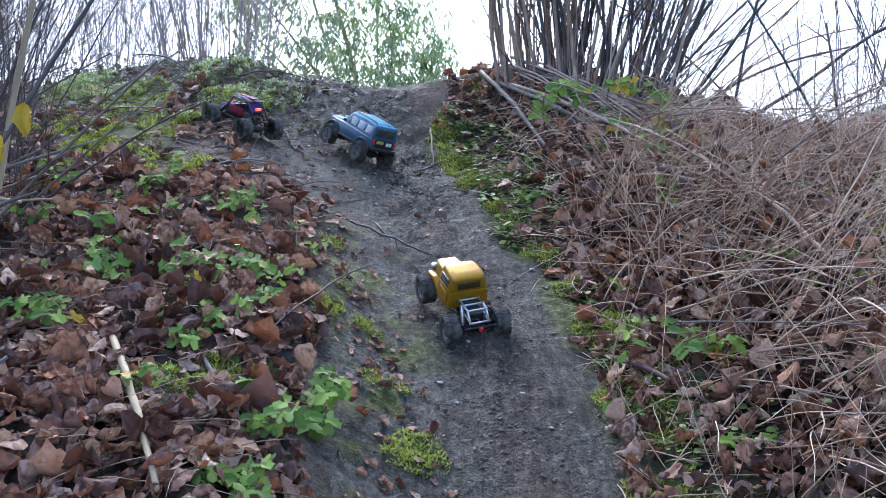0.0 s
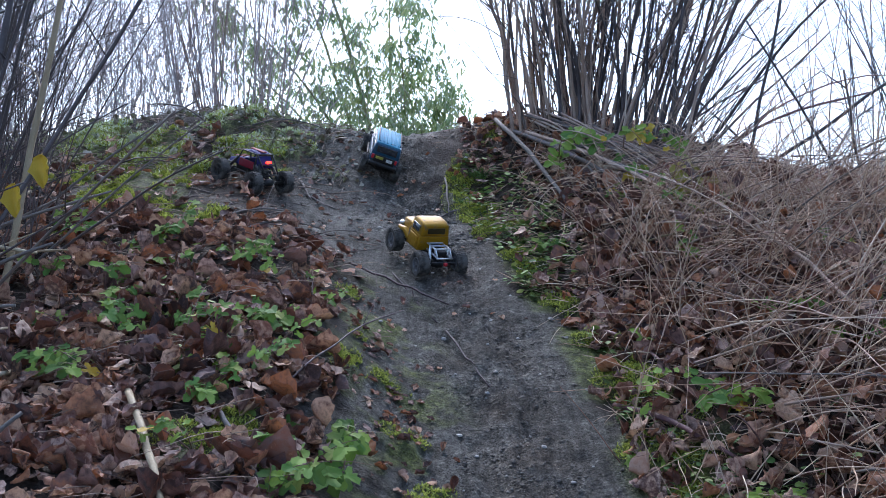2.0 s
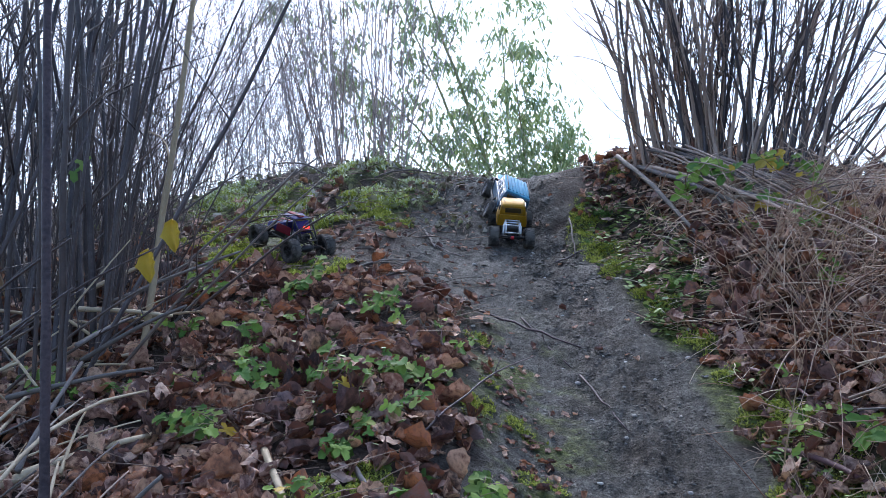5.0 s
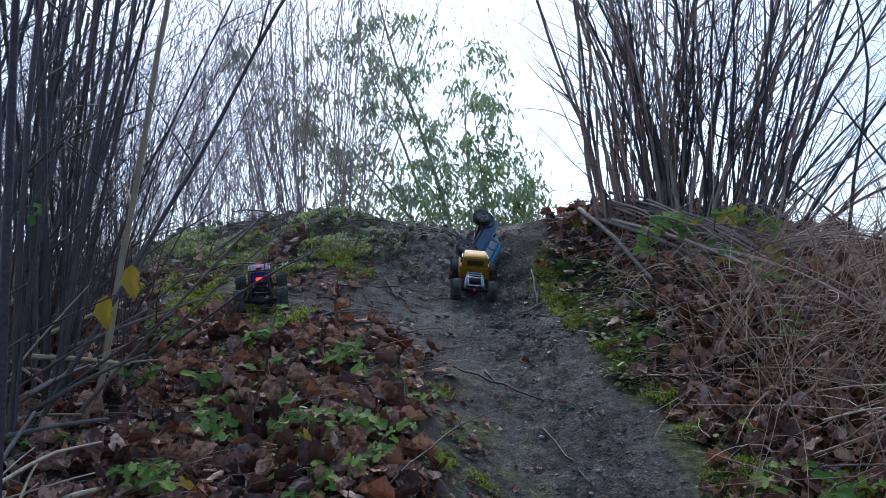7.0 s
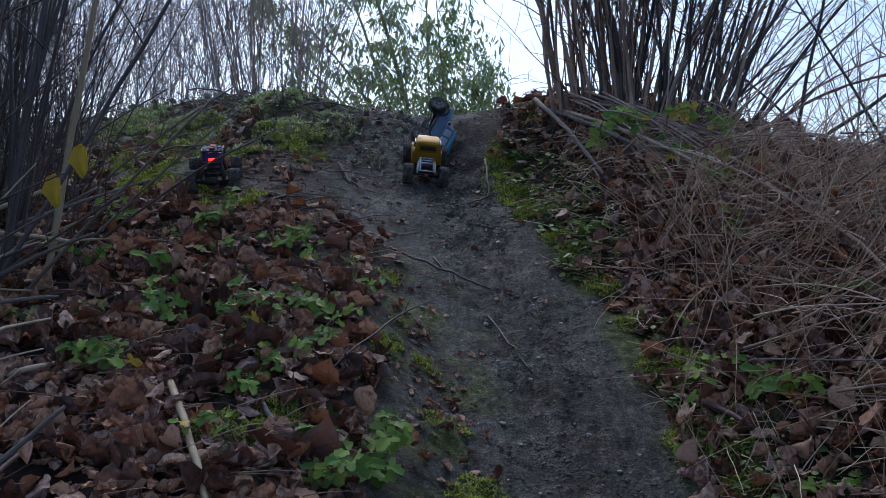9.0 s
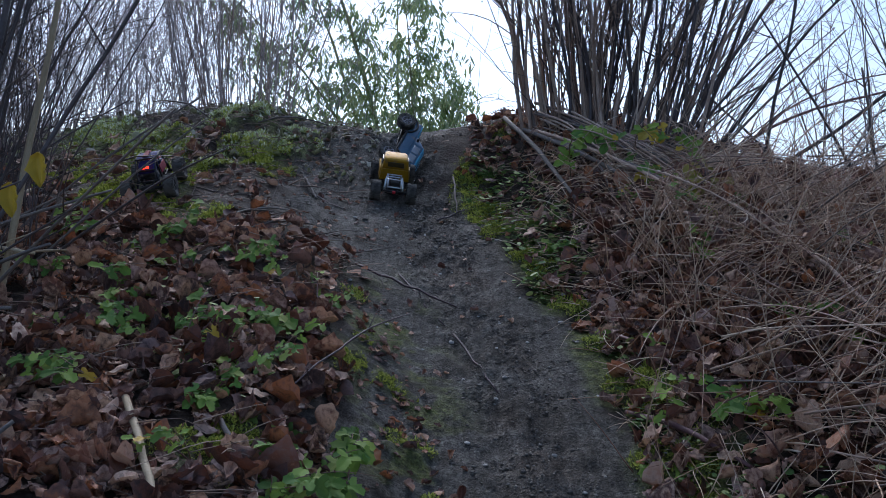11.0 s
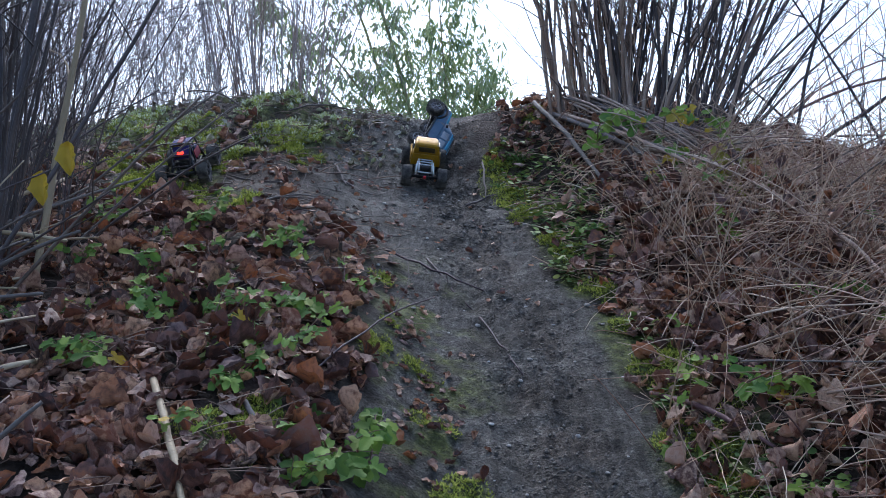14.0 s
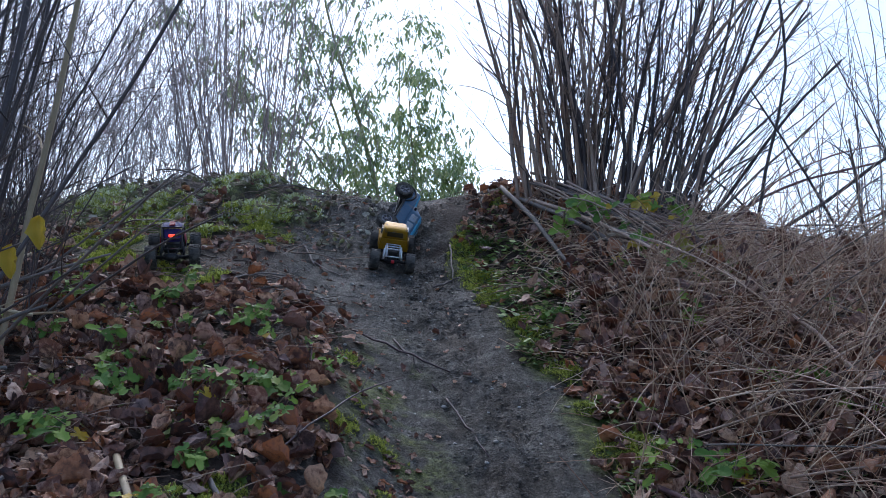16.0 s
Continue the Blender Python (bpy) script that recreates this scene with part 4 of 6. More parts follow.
def right_clump():
    g = np.random.default_rng(73)
    base = thing("stalk_clump", "large fan of bare brown and dark stalks on the crest", "shrub", "stalk clumps")
    for k in range(122):
        w = g.random() ** 0.9
        if k % 3:
            w = (0.06, 0.22, 0.36, 0.5, 0.66, 0.8, 0.93)[int(g.integers(7))] + 0.035 * g.normal()
        x, y = 0.36 + 0.98 * w, 6.98 - 0.55 * w + 0.22 * g.random()
        z = float(surface(x, y)) - 0.03
        lean = (-0.18 + 0.46 * w + 0.06 * g.normal(), 0.14 * g.normal(), 1)
        tan = g.random() < 0.95 - 0.6 * w
        cut = w < 0.2 and g.random() < 0.45
        stalk(base, (x, y, z), lean, g.uniform(0.8, 1.3) if cut else g.uniform(1.7, 2.7), 0.0042 + 0.0125 * g.random() ** 1.8, stem_tan if tan else stem_dark, g, 0.14 * g.normal() + 0.06, 0 if cut else 6, wobble=0.06)
    spray = Shape()
    for k in range(150):
        w = g.random()
        x, y = 0.5 + 1.1 * w, 6.9 - 0.5 * w + 0.25 * g.random()
        pts = arch((x, y, float(surface(x, y)) + 0.9 * g.random() ** 2), (-0.25 + 0.9 * w + 0.3 * g.normal(), 0.2 * g.normal(), 0.9), g.uniform(0.5, 1.7), 0.5 * g.normal(), 8, 0.07, g)
        spray.tube(pts, [g.uniform(0.002, 0.005), 0.0012], 4)
        for _ in range(3):
            spray.tube(arch(pts[int(g.integers(2, 9))], (0.9 * g.normal() + 0.2, 0.4 * g.normal(), 0.6), g.uniform(0.15, 0.5), 0.3, 4, 0.14, g), [0.0022, 0.001], 3)
    tagged(part("twig_spray", spray, twig_dark, base, "thin dark crossing twigs"), kind="stuff")
    for k in range(13):
        w = g.random()
        x, y = 0.95 + 0.45 * w, 6.5 - 0.1 * w + 0.2 * g.random()
        stalk(base, (x, y, float(surface(x, y))), (0.45 + 0.5 * g.random(), 0.2 * g.normal(), 1.0), g.uniform(0.8, 1.7), g.uniform(0.006, 0.013), stem_dark, g, 0.15, 3, wobble=0.05)
    for k in range(84):
        w = g.random()
        x, y = 0.36 + 1.0 * w, 7.1 - 0.6 * w - 0.15 * g.random()
        ax = 0.35 + 0.5 * g.random()
        pts = arch((x, y, float(surface(x, y)) + 0.04 + 0.16 * g.random()), (ax, -0.9, -0.25), g.uniform(0.5, 1.3), 0.25, 10, 0.03, g)
        pts[:, 2] = np.maximum(pts[:, 2] - 0.1 * np.linspace(0, 1, 11), surface(pts[:, 0], pts[:, 1]) + 0.015)
        part("fallen_stem", Shape().tube(pts, [g.uniform(0.004, 0.012), 0.004], 6), stem_tan if g.random() < 0.75 else stem_grey, base)
    brush = Shape()
    for k in range(420):
        w = g.random()
        x, y = 0.34 + 1.25 * w, 7.0 - 0.6 * w - 0.75 * g.random()
        a = g.normal() * 0.7 - 0.9
        pts = arch((x, y, float(surface(x, y)) + 0.12 * g.random()), (math.cos(a), math.sin(a), 0.5 * g.normal() + 0.1), g.uniform(0.15, 0.6), 0.6, 6, 0.07, g)
        pts[:, 2] = np.maximum(pts[:, 2], surface(pts[:, 0], pts[:, 1]) + 0.006)
        brush.tube(pts, [g.uniform(0.0015, 0.004), 0.001], 4)
    tagged(part("brush", brush, straw, base, "dry broken stems at the foot of the stalks"), kind="stuff")
    return base


right_clump()


def bramble_heap():
    """Tangled dead canes over the bank: near canes as parts, the rest joined."""
    g = np.random.default_rng(81)
    base = thing("bramble_thicket", "tangled heap of dry brown bramble canes on the bank", "brambles", kind="stuff")
    joined = Shape()
    for k in range(6000):
        x, y = g.uniform(0.55, 3.4), g.uniform(2.7, 6.9)
        u = x - float(track_x(y))
        if g.random() > 0.10 + 0.95 * float(smooth(0.55, 1.05, u)):
            continue
        depth = float(smooth(0.55, 1.2, u)) * (1 - 0.9 * float(smooth(4.9, 6.1, y)))
        z = float(surface(x, y)) + g.random() * 0.32 * depth
        a = g.normal() * 1.5 - 1.1
        high = float(smooth(4.9, 6.0, y))
        d = (math.cos(a) * 0.6 + 0.3 * high, math.sin(a) - 0.8 * high, (1.5 - 1.35 * high) * g.random() ** 1.5 - 0.05)
        length = g.uniform(0.2, 0.85 - 0.3 * high)
        pts = arch((x, y, z), d, length, 0.05 + 0.35 * g.random() ** 2, 6, 0.05, g)
        floor = surface(pts[:, 0], pts[:, 1]) + 0.006
        pts[:, 2] = np.maximum(pts[:, 2], floor)
        joined.tube(pts, [0.0011 + 0.0026 * g.random() ** 2, 0.0009], 4)
    tagged(part("cane_tangle", joined, straw, base, "thin dry bramble stems"), kind="stuff")
    caught = Shape()
    for k in range(1700):
        x, y = 0.6 + 2.2 * g.random() ** 1.4, 2.7 + 4.2 * g.random() ** 1.3
        v, f = dead_leaf_verts(float(np.clip(g.normal(0.07, 0.02), 0.03, 0.12)), 0.34, g.uniform(-0.5, 0.7), g.uniform(-0.4, 0.5), 0.015, 700 + k)
        u = x - float(track_x(y))
        at = np.array([x, y, float(surface(x, y)) + (0.34 - 0.24 * float(smooth(5, 6, y))) * g.random() * float(smooth(0.55, 1.2, u)) + 0.02])
        caught.add(v @ np.array(leaf_turn(g, 0.6)).T + at, f)
    tagged(part("caught_leaf", caught, leaf_dead, base, "curled dead leaves caught in the canes"), kind="stuff")
    for k in range(280):
        x, y = g.uniform(0.85, 2.6), g.uniform(2.9, 6.6)
        a = g.normal() * 0.6 - 1.1
        pts = arch((x, y, float(surface(x, y)) + 0.05 + 0.25 * g.random()), (0.7 * math.cos(a), math.sin(a), (0.7 - 0.6 * float(smooth(5, 6, y))) * g.random() - 0.1), g.uniform(0.4, 1.3), 0.3, 9, 0.03, g)
        pts[:, 2] = np.maximum(pts[:, 2], surface(pts[:, 0], pts[:, 1]) + 0.012)
        part("cane", Shape().tube(pts, [0.0022 + 0.004 * g.random() ** 2, 0.0016], 6), stem_tan if g.random() < 0.66 else cane_red if g.random() < 0.6 else stem_grey, base)
    return base


bramble_heap()


def arching_canes():
    g = np.random.default_rng(82)
    base = thing("arching_bramble", "dark arching bramble canes against the sky", "brambles")
    for x, y, dx, dz, length, radius, droop in ((1.45, 6.5, 0.95, 1.0, 1.3, 0.013, 0.5), (1.7, 6.3, 0.9, 0.75, 1.9, 0.014, 0.1), (1.75, 6.35, 0.15, 1.0, 1.8, 0.012, -0.1), (2.1, 6.4, 0.8, 1.0, 1.6, 0.010, 1.6), (2.0, 6.6, -0.7, 0.8, 1.3, 0.009, 0.4),
                                               (2.3, 6.2, -0.5, 1.0, 1.2, 0.010, 0.0), (1.9, 5.6, 0.3, 0.8, 1.2, 0.010, 1.2), (2.15, 5.4, -0.35, 1.0, 0.8, 0.010, 0.2), (2.4, 5.9, 0.5, 0.8, 1.4, 0.008, 1.5), (1.6, 6.6, 0.6, 0.9, 1.5, 0.008, 0.7)):
        stalk(base, (x, y, float(surface(x, y))), (dx, 0.15 * g.normal(), dz), length, radius, stem_dark if g.random() < 0.7 else cane_red, g, droop, 7, "cane", 6, 0.06)
    for k in range(26):
        x, y = 1.5 + 1.3 * g.random(), 6.3 + 0.7 * g.random()
        d = (0.7 * g.normal() + 0.1, 0.3 * g.normal(), 0.8)
        stalk(base, (x, y, float(surface(x, y))), d, g.uniform(0.3, 0.85), g.uniform(0.002, 0.005), stem_dark if g.random() < 0.6 else stem_tan, g, 1.2 * g.random(), 4, "cane", 5, 0.08)
    for k in range(26):
        x, y = 3.05 + 0.7 * g.random(), 7.4 + 0.9 * g.random()
        stalk(base, (x, y, float(surface(x, y))), (0.14 * g.normal(), 0.2 * g.normal(), 1), g.uniform(1.2, 2.3), g.uniform(0.003, 0.008), stem_dark, g, 0.15 * g.random(), 6, "cane", 5, 0.04)
    return base


arching_canes()


def leafy_tendril(points, seed, meshes, n, size, label):
    g = np.random.default_rng(seed)
    pts = np.array(points, float)
    base = thing("bramble_shoot", label, "bramble", "bramble shoots", at=pts[0])
    rel = pts - pts[0]
    t = np.linspace(0, len(rel) - 1, 12)
    line = np.stack([np.interp(t, np.arange(len(rel)), rel[:, k]) for k in range(3)], 1)
    part("stem", Shape().tube(line, [0.004, 0.002], 5), cane_red, base)
    for k in range(n):
        p = line[int(g.integers(2, 12))]
        a = g.uniform(0, 6.28)
        ahead = (math.cos(a), -0.4 + 0.3 * g.normal(), math.sin(a) * 0.6 - 0.4)
        set_leaf(meshes[int(g.integers(len(meshes)))], base, Vector(p) + 0.03 * Vector(ahead), ahead, (0.2 * g.normal(), -0.9, 0.6), size * g.uniform(0.7, 1.3))


leafy_tendril([(0.62, 6.4, float(surface(0.62, 6.4))), (0.58, 6.15, 2.40), (0.62, 6.1, 2.50), (0.74, 6.1, 2.47), (0.84, 6.12, 2.43)], 1, FRESH_LEAVES + YELLOW_LEAVES[:1], 26, 1.3, "green and yellow bramble leaves before the stalks")
leafy_tendril([(0.98, 6.3, float(surface(0.98, 6.3))), (0.95, 6.1, 2.45), (1.02, 6.1, 2.52), (1.16, 6.1, 2.48), (1.25, 6.1, 2.40)], 2, FRESH_LEAVES + YELLOW_LEAVES[:1], 24, 1.35, "green bramble leaves before the stalks")
leafy_tendril([(1.02, 6.1, float(surface(1.02, 6.1))), (1.02, 5.9, 2.25), (1.1, 5.9, 2.24), (1.2, 5.9, 2.16)], 5, FRESH_LEAVES + YELLOW_LEAVES[:1], 14, 1.5, "scattered green bramble leaves over the dry stems")
leafy_tendril([(1.12, 5.75, float(surface(1.12, 5.75))), (1.18, 5.5, 2.24), (1.21, 5.45, 2.22), (1.21, 5.44, 2.08), (1.2, 5.44, 1.94)], 3, OLIVE_LEAVES, 17, 1.05, "fading olive-yellow leaves hanging from a shoot")
leafy_tendril([(1.9, 4.6, float(surface(1.9, 4.6))), (1.85, 4.4, 1.72), (1.8, 4.3, 1.6)], 4, YELLOW_LEAVES + GREEN_LEAVES[:2], 8, 1.2, "yellowing bramble leaves in the thicket")


# ---------------------------------------------------------------- behind the crest
def back_clump():
    g = np.random.default_rng(91)
    base = thing("stalk_clump", "pale bare stalks in a fan behind the mossy crest", "shrub", "stalk clumps")
    for k in range(80):
        w = g.random()
        x, y = -2.42 + 0.85 * w, 8.8 + 0.6 * g.random()
        lean = (-0.26 + 0.48 * w + 0.10 * g.normal(), 0.1 * g.normal(), 1)
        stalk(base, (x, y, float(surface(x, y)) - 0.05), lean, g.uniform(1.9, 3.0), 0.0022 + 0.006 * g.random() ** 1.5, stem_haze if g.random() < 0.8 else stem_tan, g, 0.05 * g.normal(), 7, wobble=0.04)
    s = Shape()
    for k in range(900):
        p = np.array([-2.0 + 0.8 * g.normal(), 9.1 + 0.4 * g.normal(), 2.9 + 2.2 * g.random()])
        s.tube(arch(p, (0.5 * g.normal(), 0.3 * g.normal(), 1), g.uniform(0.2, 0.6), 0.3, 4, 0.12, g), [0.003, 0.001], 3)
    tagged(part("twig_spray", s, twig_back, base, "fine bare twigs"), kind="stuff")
    s = Shape()
    for k in range(420):
        p = np.array([-1.75 + 0.8 * g.normal(), 9.2 + 0.4 * g.normal(), 4.2 + 0.9 * g.random()])
        a = g.uniform(0, 6.28)
        d, side = np.array([math.cos(a) * 0.5, math.sin(a) * 0.5, -0.8]) * g.uniform(0.02, 0.05), np.array([-math.sin(a), math.cos(a), 0]) * 0.008
        s.add([p, p + 0.5 * d + side, p + d, p + 0.5 * d - side], [(0, 1, 2, 3)])
    tagged(part("withered_leaves", s, leaf_willow, base), kind="stuff")


back_clump()


def back_thicket():
    g = np.random.default_rng(92)
    base = thing("twig_thicket", "thicket of fine bare twigs behind the bank, sky glare in their colour", "thicket", kind="stuff")
    s = Shape()
    for k in range(430):
        x, y = -6.2 + 3.6 * g.random(), 8.2 + 3.0 * g.random()
        pts = arch((x, y, float(base_height(x, y)) - 0.05), (0.24 * g.normal() + 0.06, 0.12 * g.normal(), 1), g.uniform(1.4, 3.4), 0.15 * g.normal(), 8, 0.055, g)
        s.tube(pts, [0.0025 + 0.006 * g.random() ** 2, 0.0015], 4)
        for _ in range(9):
            p = pts[int(g.integers(2, 9))]
            s.tube(arch(p, (0.8 * g.normal(), 0.4 * g.normal(), 0.9), g.uniform(0.25, 0.8), 0.2, 4, 0.12, g), [0.003, 0.0012], 3)
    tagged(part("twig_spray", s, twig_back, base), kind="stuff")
    s = Shape()
    for k in range(70):
        x, y = 3.3 + 2.4 * g.random(), 8.0 + 3.0 * g.random()
        pts = arch((x, y, float(base_height(x, y)) - 0.05), (0.3 * g.normal(), 0.15 * g.normal(), 1), g.uniform(1.4, 2.6), 0.4 * g.random(), 8, 0.05, g)
        s.tube(pts, [g.uniform(0.003, 0.008), 0.002], 4)
        for _ in range(5):
            p = pts[int(g.integers(2, 9))]
            s.tube(arch(p, (0.8 * g.normal(), 0.4 * g.normal(), 0.7), g.uniform(0.25, 0.7), 0.3, 4, 0.12, g), [0.003, 0.0012], 3)
    base = thing("twig_thicket", "thin dark twigs behind the arching brambles", "thicket", kind="stuff")
    tagged(part("twig_spray", s, twig_dark, base), kind="stuff")


back_thicket()


def willow():
    g = np.random.default_rng(93)
    x0, y0 = -0.95, 12.0
    z0 = float(base_height(x0, y0)) - 0.05
    base = thing("willow_tree", "slender willow with narrow green leaves and leaning stems", "tree", at=(x0, y0, z0))
    leaves, twigs = Shape(), Shape()

    def spray(p, n, spread):
        for _ in range(n):
            q = p + spread * g.normal(size=3)
            a = g.uniform(0, 6.28)
            size = g.uniform(0.045, 0.095)
            d = np.array([math.cos(a) * 0.7, math.sin(a) * 0.7, -1.0 + 0.4 * g.normal()]) * size
            side = np.cross(d, g.normal(size=3))
            side *= 0.17 * size / (np.linalg.norm(side) + 1e-9)
            leaves.add([q, q + 0.3 * d + side, q + 0.7 * d + side * 0.8, q + d, q + 0.7 * d - side * 0.8, q + 0.3 * d - side], [(0, 1, 2, 3), (0, 3, 4, 5)])

    limbs = ((-0.42, 3.3, 0.026, 0.05), (-0.22, 3.7, 0.032, 0.15), (0.03, 2.1, 0.018, 0.35), (-0.85, 2.7, 0.020, 0.0), (0.22, 1.5, 0.014, 0.5), (-0.10, 3.0, 0.016, 0.25), (0.30, 1.2, 0.013, 0.75), (-0.6, 3.4, 0.016, 0.1))
    for k, (lean, length, rad, dx) in enumerate(limbs):
        pts = arch((dx, 0.2 * g.normal(), 0), (lean, 0.05 * g.normal(), 1), length, 0.22, 12, 0.03, g)
        part("trunk" if k == 1 else "limb", Shape().tube(pts, [rad, rad * 0.25], 8), trunk_willow, base)
        for p in pts[3:]:
            for _ in range(3):
                a = g.uniform(0, 6.28)
                tw = arch(p, (math.cos(a), 0.5 * math.sin(a), 0.9), g.uniform(0.25, 0.85), 2.0, 7, 0.10, g)
                twigs.tube(tw, [0.0045, 0.0012], 3)
                if g.random() < 0.8:
                    for q in tw[2:]:
                        spray(q, 8, 0.05)
    for k in range(190):
        x = -0.55 + 2.0 * g.random()
        tall = (0.25 + 0.75 * g.random()) * (1.15 - 0.35 * abs(x - 0.45))
        tw = arch((x, 0.5 * g.normal(), 0), (0.25 * g.normal(), 0.1 * g.normal(), 1), tall, 0.5, 7, 0.09, g)
        twigs.tube(tw, [0.006, 0.0015], 4)
        for q in tw[2:]:
            spray(q, 8, 0.055)
    tagged(part("crown", leaves, leaf_willow, base, "narrow drooping willow leaves"), kind="stuff")
    tagged(part("twig_spray", twigs, trunk_willow, base, "fine yellow-green twigs"), kind="stuff")


willow()


# ---------------------------------------------------------------- sticks, stones, clods
def stick(a, b, radius, mat, label, sag=0.0, lift=(0.01, 0.01), seed=0, name="stick", fork=False):
    g = np.random.default_rng(seed)
    pa, pb = np.array([*a, float(surface(*a)) + lift[0]]), np.array([*b, float(surface(*b)) + lift[1]])
    t = np.linspace(0, 1, 9)[:, None]
    rel = t * (pb - pa) + 0.004 * g.normal(size=(9, 3)) * np.sin(math.pi * t) + np.array([0, 0, 1]) * sag * np.sin(math.pi * t)
    base = thing(name, label, "stick", "fallen sticks", at=pa)
    part("branch", Shape().tube(rel, [radius, radius * 0.95, radius * 0.6], 7), mat, base)
    if fork:
        part("twig", Shape().tube(arch(rel[5], (pb - pa) + 0.3 * g.normal(size=3), 0.4 * np.linalg.norm(pb - pa), 0.1, 5, 0.08, g), [radius * 0.5, radius * 0.2], 5), mat, base)


stick((-1.05, 3.33), (-0.66, 2.45), 0.012, stem_pale, "pale peeled stick lying on the leaf litter", 0.03, (0.04, 0.065), 1)
stick((-0.74, 3.26), (-0.56, 2.95), 0.009, stem_grey, "grey weathered stick beside the moss", 0, (0.02, 0.02), 2)
stick((-0.62, 3.55), (-0.24, 4.55), 0.004, stem_near, "thin dark twig leaning over the mud", 0.05, (0.02, 0.16), 3, fork=True)
stick((-0.55, 5.25), (-0.05, 4.98), 0.006, stem_near, "thin dead branch across the mud", 0, (0.012, 0.008), 4, fork=True)
stick((-0.34, 5.33), (-0.10, 4.85), 0.005, stem_near, "thin dead branch on the mud", 0, (0.01, 0.008), 5)
stick((-0.06, 4.75), (0.12, 4.25), 0.005, stem_near, "dark twig lying along the rut", 0, (0.008, 0.008), 6)
stick((0.60, 4.12), (0.93, 3.62), 0.011, cane_red, "reddish bramble cane on the bank", 0.03, (0.02, 0.03), 7)
stick((0.60, 4.67), (0.85, 4.10), 0.008, cane_red, "reddish bramble cane on the leaves", 0.03, (0.03, 0.03), 8)
stick((-1.0, 6.54), (-0.88, 6.20), 0.009, stem_grey, "forked grey stick on the upper mud", 0, (0.02, 0.01), 9, fork=True)
stick((-0.92, 6.30), (-0.72, 6.15), 0.007, stem_grey, "short grey stick on the upper mud", 0, (0.01, 0.01), 10)
stick((-1.25, 5.2), (-0.90, 5.75), 0.005, stem_grey, "thin grey stick on the bank", 0.05, (0.02, 0.03), 11, fork=True)
stick((-1.10, 4.95), (-0.75, 5.60), 0.005, stem_grey, "thin grey stick on the bank", 0.05, (0.02, 0.03), 12)
stick((-0.09, 6.72), (-0.06, 6.30), 0.006, stem_grey, "bare twig at the edge of the moss", 0.02, (0.05, 0.01), 13)
stick((-0.18, 6.30), (0.0, 6.32), 0.006, stem_dark, "short dark twig on the mud", 0, (0.01, 0.01), 14)
stick((-2.35, 4.0), (-1.85, 4.1), 0.016, stem_pale, "pale stick among the stalks", 0.02, (0.03, 0.05), 15)
stick((-1.95, 2.75), (-1.45, 3.45), 0.014, stem_pale, "broken pale stalk at the foot of the clump", 0.05, (0.02, 0.05), 16)
stick((-1.72, 2.6), (-1.55, 3.6), 0.007, stem_pale, "thin pale stalk at the foot of the clump", 0.12, (0.02, 0.10), 17)
stick((-2.6, 4.2), (-1.95, 4.75), 0.013, stem_pale, "pale stick leaning among dark stalks", 0.02, (0.03, 0.25), 18)
stick((0.25, 7.2), (0.62, 5.9), 0.016, stem_grey, "long grey dead branch under the stalks", 0.03, (0.05, 0.06), 19)
stick((0.35, 7.02), (1.0, 5.75), 0.015, stem_grey, "long grey dead branch under the stalks", 0.03, (0.06, 0.08), 20, fork=True)
stick((0.42, 6.95), (1.16, 5.4), 0.012, stem_tan, "long tan dead branch under the stalks", 0.04, (0.08, 0.08), 27)
stick((0.56, 6.75), (1.25, 5.3), 0.011, stem_grey, "long grey dead branch under the stalks", 0.04, (0.08, 0.08), 28)
stick((0.8, 6.4), (1.3, 5.2), 0.010, stem_tan, "tan dead stalk lying down the bank", 0.05, (0.08, 0.13), 21)
stick((1.2, 5.0), (1.55, 3.4), 0.010, stem_tan, "tan dead stalk lying down the bank", 0.05, (0.22, 0.22), 22)
stick((0.75, 5.6), (1.35, 4.6), 0.009, stem_tan, "tan dead stalk lying down the bank", 0.06, (0.1, 0.2), 23)
stick((1.85, 6.6), (2.7, 7.2), 0.02, stem_dark, "dark fallen branch on the skyline", 0.02, (0.04, 0.10), 24, fork=True)
stick((-1.4, 7.05), (-0.95, 7.3), 0.006, stem_grey, "bare twig on the mossy crest", 0.05, (0.05, 0.05), 25, fork=True)
stick((-1.75, 7.1), (-2.2, 7.35), 0.006, stem_grey, "bare twig on the mossy crest", 0.05, (0.05, 0.1), 26, fork=True)


def pebble_mesh(seed):
    bm = bmesh.new()
    bmesh.ops.create_icosphere(bm, subdivisions=2, radius=1.0)
    g = np.random.default_rng(seed)
    k = g.normal(size=3)
    for v in bm.verts:
        v.co *= 1 + 0.18 * math.sin(3 * v.co.x * k[0] + 2 * v.co.y * k[1] + seed) + 0.06 * g.normal()
        v.co.z *= 0.6
    for f in bm.faces:
        f.smooth = True
    me = bpy.data.meshes.new("pebble")
    bm.to_mesh(me)
    bm.free()
    me.materials.append(stone)
    return me


